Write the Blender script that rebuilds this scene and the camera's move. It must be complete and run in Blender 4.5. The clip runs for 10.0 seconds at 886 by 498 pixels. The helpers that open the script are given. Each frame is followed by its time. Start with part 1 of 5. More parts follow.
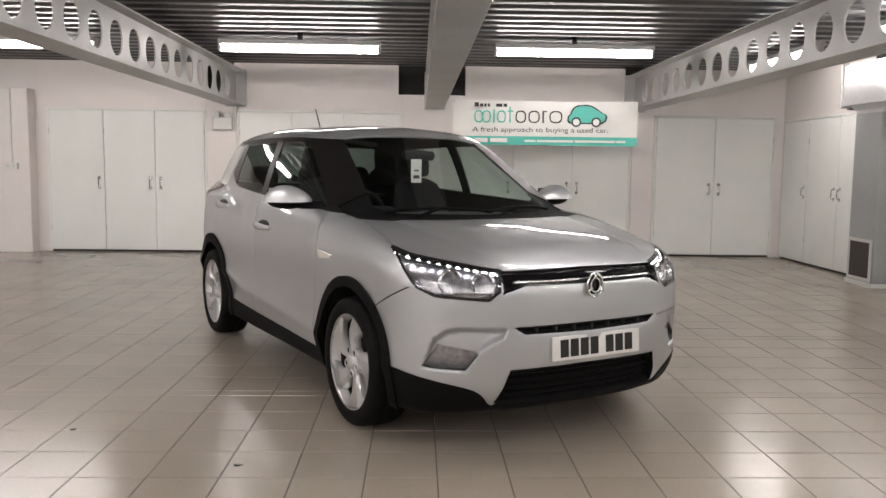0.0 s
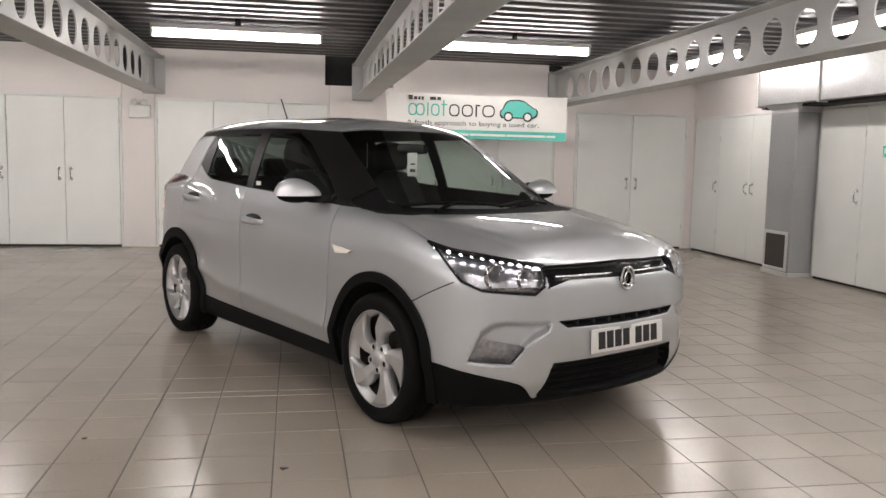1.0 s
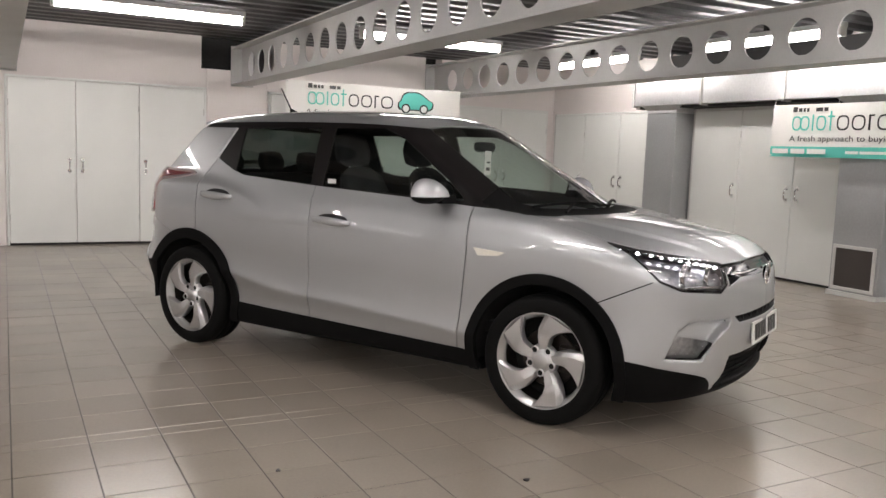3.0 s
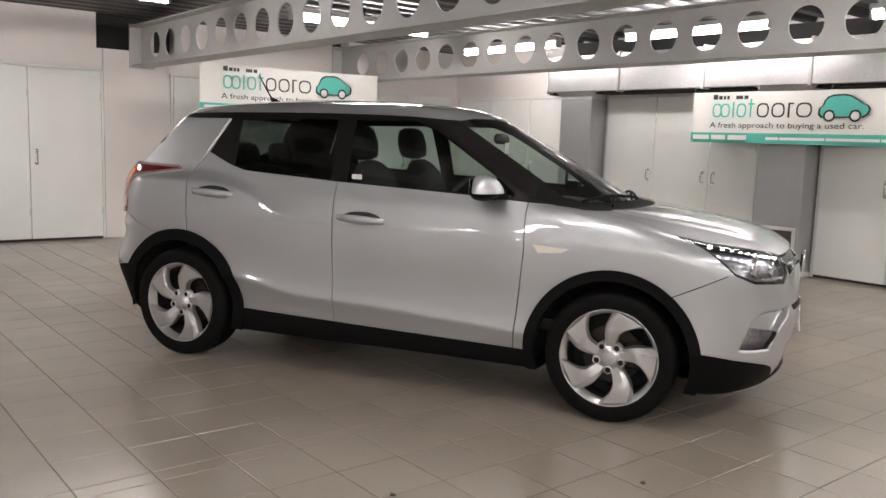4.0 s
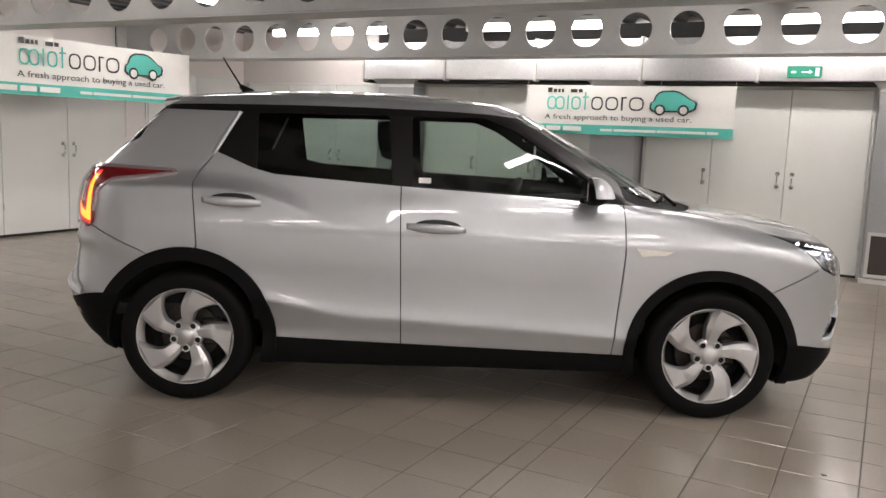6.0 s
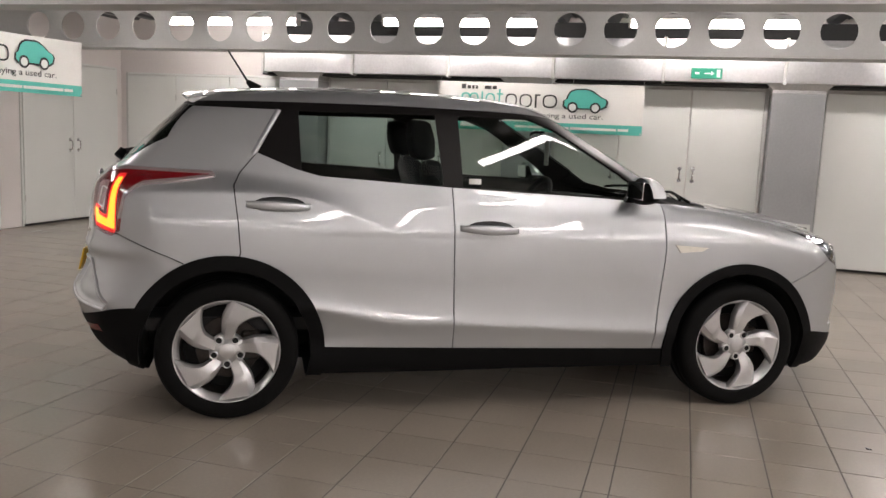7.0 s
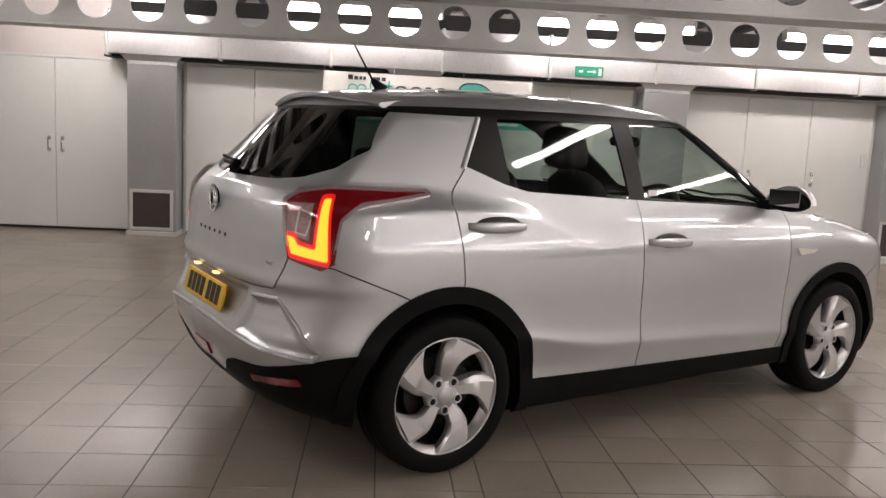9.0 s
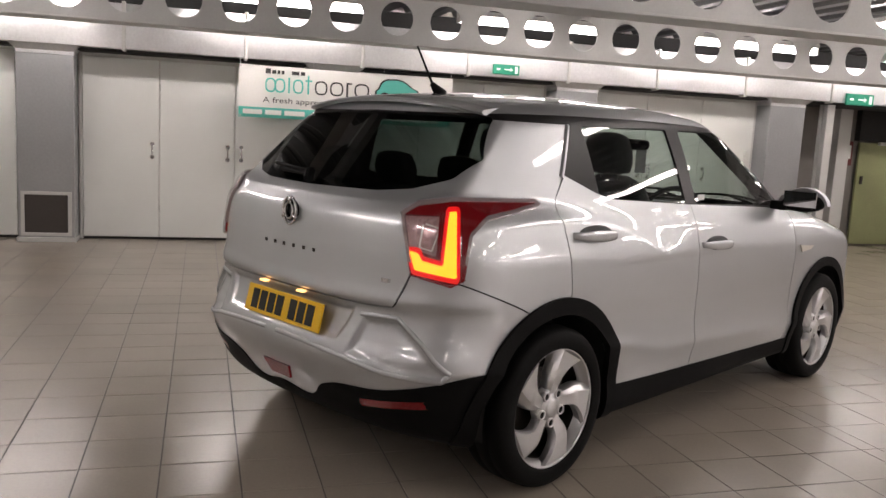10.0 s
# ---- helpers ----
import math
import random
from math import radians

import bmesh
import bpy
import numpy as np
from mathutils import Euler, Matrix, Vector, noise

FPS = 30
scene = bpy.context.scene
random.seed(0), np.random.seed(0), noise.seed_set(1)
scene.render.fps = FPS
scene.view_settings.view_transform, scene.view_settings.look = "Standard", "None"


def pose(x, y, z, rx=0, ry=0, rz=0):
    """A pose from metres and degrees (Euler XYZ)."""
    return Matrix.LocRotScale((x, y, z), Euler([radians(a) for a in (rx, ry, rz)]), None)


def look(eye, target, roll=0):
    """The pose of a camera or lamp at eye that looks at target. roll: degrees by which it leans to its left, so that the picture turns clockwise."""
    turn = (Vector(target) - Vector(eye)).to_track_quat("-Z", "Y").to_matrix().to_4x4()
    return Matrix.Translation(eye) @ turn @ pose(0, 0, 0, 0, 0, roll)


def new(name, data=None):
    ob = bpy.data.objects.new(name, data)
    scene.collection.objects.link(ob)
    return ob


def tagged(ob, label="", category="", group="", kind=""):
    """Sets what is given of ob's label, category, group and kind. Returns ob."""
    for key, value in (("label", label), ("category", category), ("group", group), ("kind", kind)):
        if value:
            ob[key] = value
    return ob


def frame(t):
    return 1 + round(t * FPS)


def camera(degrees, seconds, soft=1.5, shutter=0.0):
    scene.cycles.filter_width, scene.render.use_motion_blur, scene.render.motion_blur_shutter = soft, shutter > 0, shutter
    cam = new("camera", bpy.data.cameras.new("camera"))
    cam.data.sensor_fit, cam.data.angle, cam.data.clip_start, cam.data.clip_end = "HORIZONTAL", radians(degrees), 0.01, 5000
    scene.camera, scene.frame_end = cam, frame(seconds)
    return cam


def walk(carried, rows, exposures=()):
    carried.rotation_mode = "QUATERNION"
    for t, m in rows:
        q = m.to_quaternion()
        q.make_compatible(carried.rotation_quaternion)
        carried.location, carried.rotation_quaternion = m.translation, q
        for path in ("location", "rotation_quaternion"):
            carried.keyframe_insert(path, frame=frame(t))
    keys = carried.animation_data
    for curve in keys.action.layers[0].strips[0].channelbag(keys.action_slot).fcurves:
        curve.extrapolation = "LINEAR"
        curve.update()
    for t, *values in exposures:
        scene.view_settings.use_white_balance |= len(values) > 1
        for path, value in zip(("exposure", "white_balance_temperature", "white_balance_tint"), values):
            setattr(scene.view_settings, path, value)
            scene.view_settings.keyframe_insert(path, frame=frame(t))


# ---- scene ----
import itertools

cam = camera(56.2, 10.0)
PATH = [
    (0, (-0.022, 0.083, 1.31), (0.038, 2.072, 1.109), 0.7),
    (0.5, (-0.345, 0.075, 1.308), (-0.118, 2.051, 1.1), 1.1),
    (1, (-0.76, 0.171, 1.309), (-0.406, 2.128, 1.094), 1.3),
    (1.5, (-1.231, 0.242, 1.317), (-0.753, 2.171, 1.095), 1.4),
    (2, (-1.693, 0.467, 1.298), (-1.059, 2.35, 1.067), 1.5),
    (2.5, (-2.195, 0.683, 1.316), (-1.399, 2.503, 1.077), 1.6),
    (2.7, (-2.388, 0.747, 1.316), (-1.54, 2.544, 1.084), 1.9),
    (4, (-3.476, 1.637, 1.349), (-2.226, 3.177, 1.089), 1.9),
    (4.5, (-3.774, 2.066, 1.348), (-2.376, 3.472, 1.087), 1.8),
    (5, (-4.102, 2.496, 1.362), (-2.566, 3.751, 1.099), 1.9),
    (5.5, (-4.325, 2.976, 1.367), (-2.678, 4.078, 1.096), 2.1),
    (7, (-4.886, 4.517, 1.36), (-2.981, 5.06, 1.084), 2.5),
    (7.5, (-4.962, 5.06, 1.348), (-3.013, 5.413, 1.07), 2.6),
    (8, (-4.955, 5.637, 1.359), (-2.984, 5.824, 1.077), 2.7),
    (8.5, (-4.925, 6.201, 1.359), (-2.945, 6.227, 1.079), 2.8),
    (9, (-4.783, 6.772, 1.373), (-2.809, 6.609, 1.092), 2.9),
    (9.5, (-4.69, 7.326, 1.372), (-2.743, 6.966, 1.094), 2.9),
    (10, (-4.491, 7.812, 1.385), (-2.592, 7.25, 1.104), 3.1),
]
walk(cam, [(t, look(eye, target, roll)) for t, eye, target, roll in PATH], ((0, 0.04, 6430, 9.5), (4.5, 0.0, 6450, 10.0), (7.5, -0.06, 6560, 12.0), (8.5, -0.12, 6620, 13.5), (10, -0.16, 6620, 13.0)))

# ---- light ----
world = bpy.data.worlds.new("world")
scene.world = world
world.use_nodes = True
world.node_tree.nodes["Background"].inputs[0].default_value = (0.9, 0.95, 1.0, 1)
world.node_tree.nodes["Background"].inputs[1].default_value = 0.02


# ---- materials ----
def mat(name, color, rough=0.5, metal=0.0, grain=0.0, scale=40.0, bump=0.0, stain=0.0, stain_scale=2.0, coat=0.0, per_object=0.0, per_island=0.0, rough_var=0.0, spec=0.5, world_space=False):
    """A node material: base colour with fine grain, broad stains, relief and a change from piece to piece."""
    m = bpy.data.materials.new(name)
    m.use_nodes = True
    nt = m.node_tree
    b = nt.nodes["Principled BSDF"]
    b.inputs["Roughness"].default_value = rough
    b.inputs["Metallic"].default_value = metal
    b.inputs["Specular IOR Level"].default_value = spec
    b.inputs["Coat Weight"].default_value = coat
    b.inputs["Coat Roughness"].default_value = 0.025
    coord = nt.nodes.new("ShaderNodeTexCoord")
    last = nt.nodes.new("ShaderNodeRGB")
    last.outputs[0].default_value = (*color, 1)
    out = last.outputs[0]

    def noisy(sc, detail):
        n = nt.nodes.new("ShaderNodeTexNoise")
        n.inputs["Scale"].default_value = sc
        n.inputs["Detail"].default_value = detail
        nt.links.new(nt.nodes.new("ShaderNodeNewGeometry").outputs["Position"] if world_space else coord.outputs["Object"], n.inputs["Vector"])
        return n.outputs["Fac"]

    def shade(factor, amount):
        nonlocal out
        r = nt.nodes.new("ShaderNodeMapRange")
        r.inputs[1].default_value, r.inputs[2].default_value = 0.25, 0.75
        r.inputs[3].default_value, r.inputs[4].default_value = 1 - amount, 1 + amount * 0.6
        nt.links.new(factor, r.inputs[0])
        v = nt.nodes.new("ShaderNodeVectorMath")
        v.operation = "SCALE"
        nt.links.new(out, v.inputs[0])
        nt.links.new(r.outputs[0], v.inputs["Scale"])
        out = v.outputs[0]

    if grain:
        shade(noisy(scale, 6), grain)
    if stain:
        shade(noisy(stain_scale, 4), stain)
    if per_object:
        shade(nt.nodes.new("ShaderNodeObjectInfo").outputs["Random"], per_object)
    if per_island:
        shade(nt.nodes.new("ShaderNodeNewGeometry").outputs["Random Per Island"], per_island)
    nt.links.new(out, b.inputs["Base Color"])
    if rough_var:
        r = nt.nodes.new("ShaderNodeMapRange")
        r.inputs[3].default_value, r.inputs[4].default_value = rough - rough_var, rough + rough_var
        nt.links.new(noisy(stain_scale * 2.3, 5), r.inputs[0])
        nt.links.new(r.outputs[0], b.inputs["Roughness"])
    if bump:
        bp = nt.nodes.new("ShaderNodeBump")
        bp.inputs["Strength"].default_value = bump
        bp.inputs["Distance"].default_value = 0.004
        nt.links.new(noisy(scale, 4), bp.inputs["Height"])
        nt.links.new(bp.outputs[0], b.inputs["Normal"])
    return m


def glow(name, color, strength):
    m = mat(name, color, 0.4)
    b = m.node_tree.nodes["Principled BSDF"]
    b.inputs["Emission Color"].default_value = (*color, 1)
    b.inputs["Emission Strength"].default_value = strength
    return m


def glass(name, tint, gloss=0.07, rough=0.0):
    """A thin pane: tinted see-through, with a mirror gloss by Fresnel."""
    m = bpy.data.materials.new(name)
    m.use_nodes = True
    nt = m.node_tree
    nt.nodes.clear()
    o = nt.nodes.new("ShaderNodeOutputMaterial")
    t = nt.nodes.new("ShaderNodeBsdfTransparent")
    t.inputs[0].default_value = (*tint, 1)
    g = nt.nodes.new("ShaderNodeBsdfGlossy")
    g.inputs["Roughness"].default_value = rough
    lw = nt.nodes.new("ShaderNodeLayerWeight")
    lw.inputs[0].default_value = 0.5
    pw = nt.nodes.new("ShaderNodeMath")
    pw.operation = "POWER"
    pw.inputs[1].default_value = 4.5
    nt.links.new(lw.outputs["Facing"], pw.inputs[0])
    fr = nt.nodes.new("ShaderNodeMath")
    fr.operation = "MULTIPLY_ADD"
    fr.inputs[1].default_value, fr.inputs[2].default_value = 0.9, gloss
    nt.links.new(pw.outputs[0], fr.inputs[0])
    mx = nt.nodes.new("ShaderNodeMixShader")
    nt.links.new(fr.outputs[0], mx.inputs[0])
    nt.links.new(t.outputs[0], mx.inputs[1])
    nt.links.new(g.outputs[0], mx.inputs[2])
    nt.links.new(mx.outputs[0], o.inputs[0])
    return m


M_WALL = mat("wall_paint", (0.79, 0.745, 0.725), 0.6, grain=0.03, scale=60, bump=0.12, stain=0.05, stain_scale=0.9)
M_DOOR = mat("door_paint", (0.80, 0.815, 0.79), 0.42, grain=0.02, scale=90, bump=0.04, stain=0.05, stain_scale=1.3, per_object=0.03)
M_TILE = mat("floor_tile", (0.336, 0.291, 0.241), 0.22, grain=0.05, scale=70, bump=0.03, stain=0.12, stain_scale=0.9, spec=0.85, per_object=0.035, rough_var=0.05, world_space=True)
M_TILE_FAR = mat("floor_tile_joined", (0.336, 0.291, 0.241), 0.22, grain=0.05, scale=70, bump=0.03, stain=0.12, stain_scale=0.9, spec=0.85, per_island=0.035, rough_var=0.05, world_space=True)
M_GROUT = mat("grout", (0.085, 0.070, 0.062), 0.85, grain=0.2, scale=120, bump=0.3)
M_STEEL = mat("painted_steel", (0.52, 0.52, 0.51), 0.45, grain=0.05, scale=70, bump=0.06, stain=0.10, stain_scale=2.0)
M_DECK = mat("galvanised_deck", (0.15, 0.15, 0.153), 0.40, 0.7, grain=0.12, scale=25, bump=0.05, stain=0.15, stain_scale=1.2)
M_DUCT = mat("galvanised_duct", (0.72, 0.72, 0.73), 0.33, 0.85, grain=0.08, scale=35, bump=0.04, stain=0.10, stain_scale=2.5)
M_COLUMN = mat("column_cladding", (0.42, 0.43, 0.44), 0.38, 0.6, grain=0.06, scale=40, bump=0.04, stain=0.10, stain_scale=1.5)
M_DARK = mat("near_black", (0.02, 0.02, 0.02), 0.8, grain=0.2, scale=30)
M_CHROME = mat("chrome", (0.80, 0.80, 0.80), 0.20, 1.0, grain=0.03, scale=30)
M_WHITE = mat("white_plastic", (0.75, 0.75, 0.72), 0.4, grain=0.03, scale=60)
M_TUBE = glow("lamp_tube", (1.0, 0.925, 0.885), 39.0)
M_FIXTURE = mat("lamp_body", (0.7, 0.7, 0.7), 0.35, grain=0.03, scale=50)


# ---- mesh helpers ----
def link(name, bm, material, parent=None, smooth=False, label=""):
    """One mesh object out of a bmesh."""
    me = bpy.data.meshes.new(name)
    bm.normal_update()
    bm.to_mesh(me)
    bm.free()
    for mm in material if isinstance(material, (list, tuple)) else [material]:
        me.materials.append(mm)
    if smooth:
        me.shade_smooth()
    ob = new(name, me)
    if parent:
        ob.parent = parent
    if label:
        ob["label"] = label
    return ob


def part(name, bm, material, parent, label="", smooth=False):
    return link(name, bm, material, parent, smooth, label)


def add_box(bm, lo, hi, bevel=0.0, seg=1, mi=0):
    x0, y0, z0 = lo
    x1, y1, z1 = hi
    v = [bm.verts.new(p) for p in ((x0, y0, z0), (x1, y0, z0), (x1, y1, z0), (x0, y1, z0), (x0, y0, z1), (x1, y0, z1), (x1, y1, z1), (x0, y1, z1))]
    fs = [bm.faces.new([v[i] for i in q]) for q in ((0, 3, 2, 1), (4, 5, 6, 7), (0, 1, 5, 4), (1, 2, 6, 5), (2, 3, 7, 6), (3, 0, 4, 7))]
    for fc in fs:
        fc.material_index = mi
    if bevel:
        es = list({e for fc in fs for e in fc.edges})
        bmesh.ops.bevel(bm, geom=es, offset=bevel, segments=seg, affect="EDGES", profile=0.5)
    return v


def box(lo, hi, bevel=0.0, seg=1):
    bm = bmesh.new()
    add_box(bm, lo, hi, bevel, seg)
    return bm


def add_tube(bm, p, q, r, n=12, r2=None, cap=True):
    p, q = Vector(p), Vector(q)
    d = (q - p).normalized()
    u = d.orthogonal().normalized()
    w = d.cross(u)
    r2 = r if r2 is None else r2
    a = [bm.verts.new(p + r * (math.cos(2 * math.pi * i / n) * u + math.sin(2 * math.pi * i / n) * w)) for i in range(n)]
    b = [bm.verts.new(q + r2 * (math.cos(2 * math.pi * i / n) * u + math.sin(2 * math.pi * i / n) * w)) for i in range(n)]
    for i in range(n):
        bm.faces.new((a[i], a[(i + 1) % n], b[(i + 1) % n], b[i]))
    if cap:
        bm.faces.new(a[::-1])
        bm.faces.new(b)


def tube(p, q, r, n=12, r2=None):
    bm = bmesh.new()
    add_tube(bm, p, q, r, n, r2)
    return bm


def add_prism(bm, pts, lift):
    """pts: a flat outline of 3D points; lift: the vector of its thickness."""
    lift = Vector(lift)
    a = [bm.verts.new(p) for p in pts]
    b = [bm.verts.new(Vector(p) + lift) for p in pts]
    n = len(pts)
    bm.faces.new(a[::-1])
    bm.faces.new(b)
    for i in range(n):
        bm.faces.new((a[i], a[(i + 1) % n], b[(i + 1) % n], b[i]))


def empty(name, m=None):
    ob = new(name)
    if m is not None:
        ob.matrix_world = m
    return ob


def tidy(bm):
    bmesh.ops.recalc_face_normals(bm, faces=bm.faces)
    return bm


# ---- structure ----
BACK, RIGHT, LEFT, REAR, DECK = 12.3, 5.36, -19.0, -12.0, 2.74
tagged(link("floor", box((LEFT - 0.2, REAR - 0.2, -0.2), (8.2, BACK + 0.4, -0.0025)), M_GROUT), "grey ceramic tiled floor with dark joints", "floor", kind="structure")
POCKETS = ((-3.12, -2.69), (-.33, .65), (2.98, 3.26))
wall_n = empty("wall_north")
part("wall", box((LEFT - 0.2, BACK, -0.1), (RIGHT + 0.25, BACK + 0.25, 2.32)), M_WALL, wall_n)
edges = [LEFT - 0.2] + [e for p in POCKETS for e in p] + [RIGHT + 0.25]
for x0, x1 in zip(edges[::2], edges[1::2]):
    part("wall", box((x0, BACK, 2.32), (x1, BACK + 0.25, 3.0)), M_WALL, wall_n)
# near-black sheet that puts the shade inside the beam pockets in as colour
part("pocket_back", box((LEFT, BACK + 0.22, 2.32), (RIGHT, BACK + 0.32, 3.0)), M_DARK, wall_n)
tagged(wall_n, "off-white painted back wall, beam pockets shaded by a near-black sheet", "wall", kind="structure")
tagged(link("wall_south", box((LEFT - 0.2, REAR - 0.2, -0.1), (8.2, REAR, 3.1)), M_WALL), "off-white painted wall", "wall", kind="structure")
tagged(link("wall_west", box((LEFT - 0.2, REAR, -0.1), (LEFT, BACK, 3.1)), M_WALL), "off-white painted wall", "wall", kind="structure")
tagged(link("wall_east", box((RIGHT, 0.0, -0.1), (RIGHT + 0.25, BACK, 3.1)), M_WALL), "off-white painted side wall behind the cupboards", "wall", kind="structure")


def deck():
    """Corrugated metal deck, ribs along x."""
    bm = bmesh.new()
    y, p, d = REAR, 0.30, 0.06
    prof = []
    while y < BACK + 0.1:
        prof += [(y, DECK), (y + 0.11, DECK), (y + 0.13, DECK + 0.018), (y + 0.15, DECK + d), (y + 0.195, DECK + d), (y + 0.21, DECK + d - 0.012), (y + 0.225, DECK + d), (y + 0.265, DECK + d), (y + 0.285, DECK + 0.018)]
        y += p
    a = [bm.verts.new((LEFT - 0.1, yy, zz)) for yy, zz in prof]
    b = [bm.verts.new((8.1, yy, zz)) for yy, zz in prof]
    for i in range(len(prof) - 1):
        bm.faces.new((a[i], a[i + 1], b[i + 1], b[i]))
    add_box(bm, (LEFT - 0.2, REAR - 0.2, DECK + 0.12), (8.2, BACK + 0.3, DECK + 0.3))
    return bm


tagged(link("ceiling", deck(), M_DECK), "dark corrugated galvanised metal deck ceiling", "ceiling", kind="structure")


def holed_web(x, y0, y1, z0, z1, zc, first, pitch, r, thick):
    """A beam's web: a plate with a row of round openings right through it."""
    bm = bmesh.new()
    n, k0 = 24, math.ceil((y0 + pitch / 2 - first) / pitch)
    centres = []
    k = k0
    while first + k * pitch + pitch / 2 < y1:
        centres.append(first + k * pitch)
        k += 1
    for s in (-1, 1):
        xs = x + s * thick / 2
        for c in centres:
            ring = [bm.verts.new((xs, c + r * math.cos(2 * math.pi * i / n), zc + r * math.sin(2 * math.pi * i / n))) for i in range(n)]
            outer = []
            for i in range(n):
                ca, sa = math.cos(2 * math.pi * i / n), math.sin(2 * math.pi * i / n)
                hy, up, dn = pitch / 2, z1 - zc, zc - z0
                f1 = hy / abs(ca) if abs(ca) > 1e-6 else 1e9
                f2 = (up if sa > 0 else dn) / abs(sa) if abs(sa) > 1e-6 else 1e9
                f0 = min(f1, f2)
                outer.append(bm.verts.new((xs, c + f0 * ca, zc + f0 * sa)))
            for i in range(n):
                j = (i + 1) % n
                q = (ring[i], ring[j], outer[j], outer[i])
                bm.faces.new(q if s > 0 else q[::-1])
                pa, pb = outer[i].co, outer[j].co
                if abs(pa.z - pb.z) > 1e-4 and abs(pa.y - pb.y) > 1e-4:
                    corner = bm.verts.new((xs, c + math.copysign(pitch / 2, pa.y + pb.y - 2 * c), z1 if pa.z > zc else z0))
                    t = (outer[i], outer[j], corner)
                    bm.faces.new(t if s > 0 else t[::-1])
            if s > 0:
                for i in range(n):
                    j = (i + 1) % n
                    a0, a1 = ring[i].co.copy(), ring[j].co.copy()
                    v = [bm.verts.new(a0), bm.verts.new(a1), bm.verts.new((x - thick / 2, a1.y, a1.z)), bm.verts.new((x - thick / 2, a0.y, a0.z))]
                    bm.faces.new(v[::-1])
        lo, hi = centres[0] - pitch / 2, centres[-1] + pitch / 2
        for ya, yb in ((y0, lo), (hi, y1)):
            q = [bm.verts.new(p) for p in ((xs, ya, z0), (xs, yb, z0), (xs, yb, z1), (xs, ya, z1))]
            bm.faces.new(q if s > 0 else q[::-1])
    bmesh.ops.remove_doubles(bm, verts=bm.verts, dist=1e-4)
    return bm


def beam(x, first):
    ob = empty("roof_beam")
    z0, z1 = 2.13, 2.62
    y0, y1 = REAR, BACK - 0.06
    part("web", holed_web(x, y0, y1, z0 + 0.016, z1 - 0.016, 2.375, first, 0.464, 0.152, 0.014), M_STEEL, ob)
    for zz, nm in ((z0, "bottom_flange"), (z1 - 0.016, "top_flange")):
        part(nm, box((x - 0.14, y0, zz), (x + 0.14, y1, zz + 0.016), 0.003), M_STEEL, ob)
    part("end_plate", box((x - 0.15, y1, z0 - 0.02), (x + 0.15, y1 + 0.03, z1 + 0.02)), M_STEEL, ob)
    return tagged(ob, "grey painted cellular steel beam with round holes", "beam", "roof beams", "structure")


beam(3.115, 5.65)
beam(0.20, 5.73)
beam(-2.66, 5.65)

# ---- lamps ----
def lamp(x, y, along="x", length=1.8, z=2.60):
    ob = empty("fluorescent_lamp", pose(x, y, z, 0, 0, 0 if along == "x" else 90))
    h = length / 2
    bm = bmesh.new()
    add_box(bm, (-h, -0.06, 0.022), (h, 0.06, 0.075), 0.008)
    part("body", bm, M_FIXTURE, ob)
    bm = bmesh.new()
    sec = [(.040 * math.cos(a0), .012 + .070 * math.sin(a0)) for a0 in [math.pi + math.pi * i / 8 for i in range(9)]]
    sec += [(.040, .02), (-.040, .02)]
    add_prism(bm, [(-h + .03, yy, zz) for yy, zz in sec], (length - .06, 0, 0))
    part("diffuser", tidy(bm), M_TUBE, ob, "lit white prismatic diffuser")
    for xx in (-h, h - 0.03):
        part("end_cap", box((xx, -0.046, -0.058), (xx + 0.028, 0.046, 0.035), 0.005), M_WHITE, ob)
    part("hanger", tube((0, 0, 0.08), (0, 0, DECK - z + 0.02), 0.03, 10), M_DARK, ob)
    return tagged(ob, "lit twin fluorescent batten lamp under the metal deck", "ceiling lamp", "fluorescent lamps")


for bx, ys in ((-1.36, (9.57, 4.0, 1.3, -1.5, -5.2)), (1.72, (9.57, 4.4, 1.6, -1.2, -5.2)), (-4.5, (9.57, 3.7, 1.3, -1.5, -5.2))):
    for by in ys:
        lamp(bx, by)
for bx in (-7.4, -10.3, -13.3, -16.3):
    for by in (6.8, 4.0, 1.3, -1.5, -4.3, -7.1):
        lamp(bx, by)
for by in (9.9, 7.05, 4.3, 1.5, -1.3, -4.1, -6.9):
    lamp(4.25, by, "y")


# ---- silver car ----
HEAD = -61.68
CAR = pose(-0.842, 6.869, 0, 0, 0, HEAD)
car = empty("car", CAR)
tagged(car, "silver compact five-door crossover with lit lamps, parked on the tiles", "car")
M_PAINT = mat("silver_paint", (0.505, 0.520, 0.535), 0.45, 0.76, grain=0.03, scale=900, coat=1.0)
M_PAINT.node_tree.nodes["Principled BSDF"].inputs["Coat Roughness"].default_value = 0.008
M_PAINT.node_tree.nodes["Principled BSDF"].inputs["Coat IOR"].default_value = 1.6
M_BLACK = mat("black_plastic", (0.005, 0.005, 0.0052), 0.62, grain=0.15, scale=300, bump=0.15, spec=0.10)


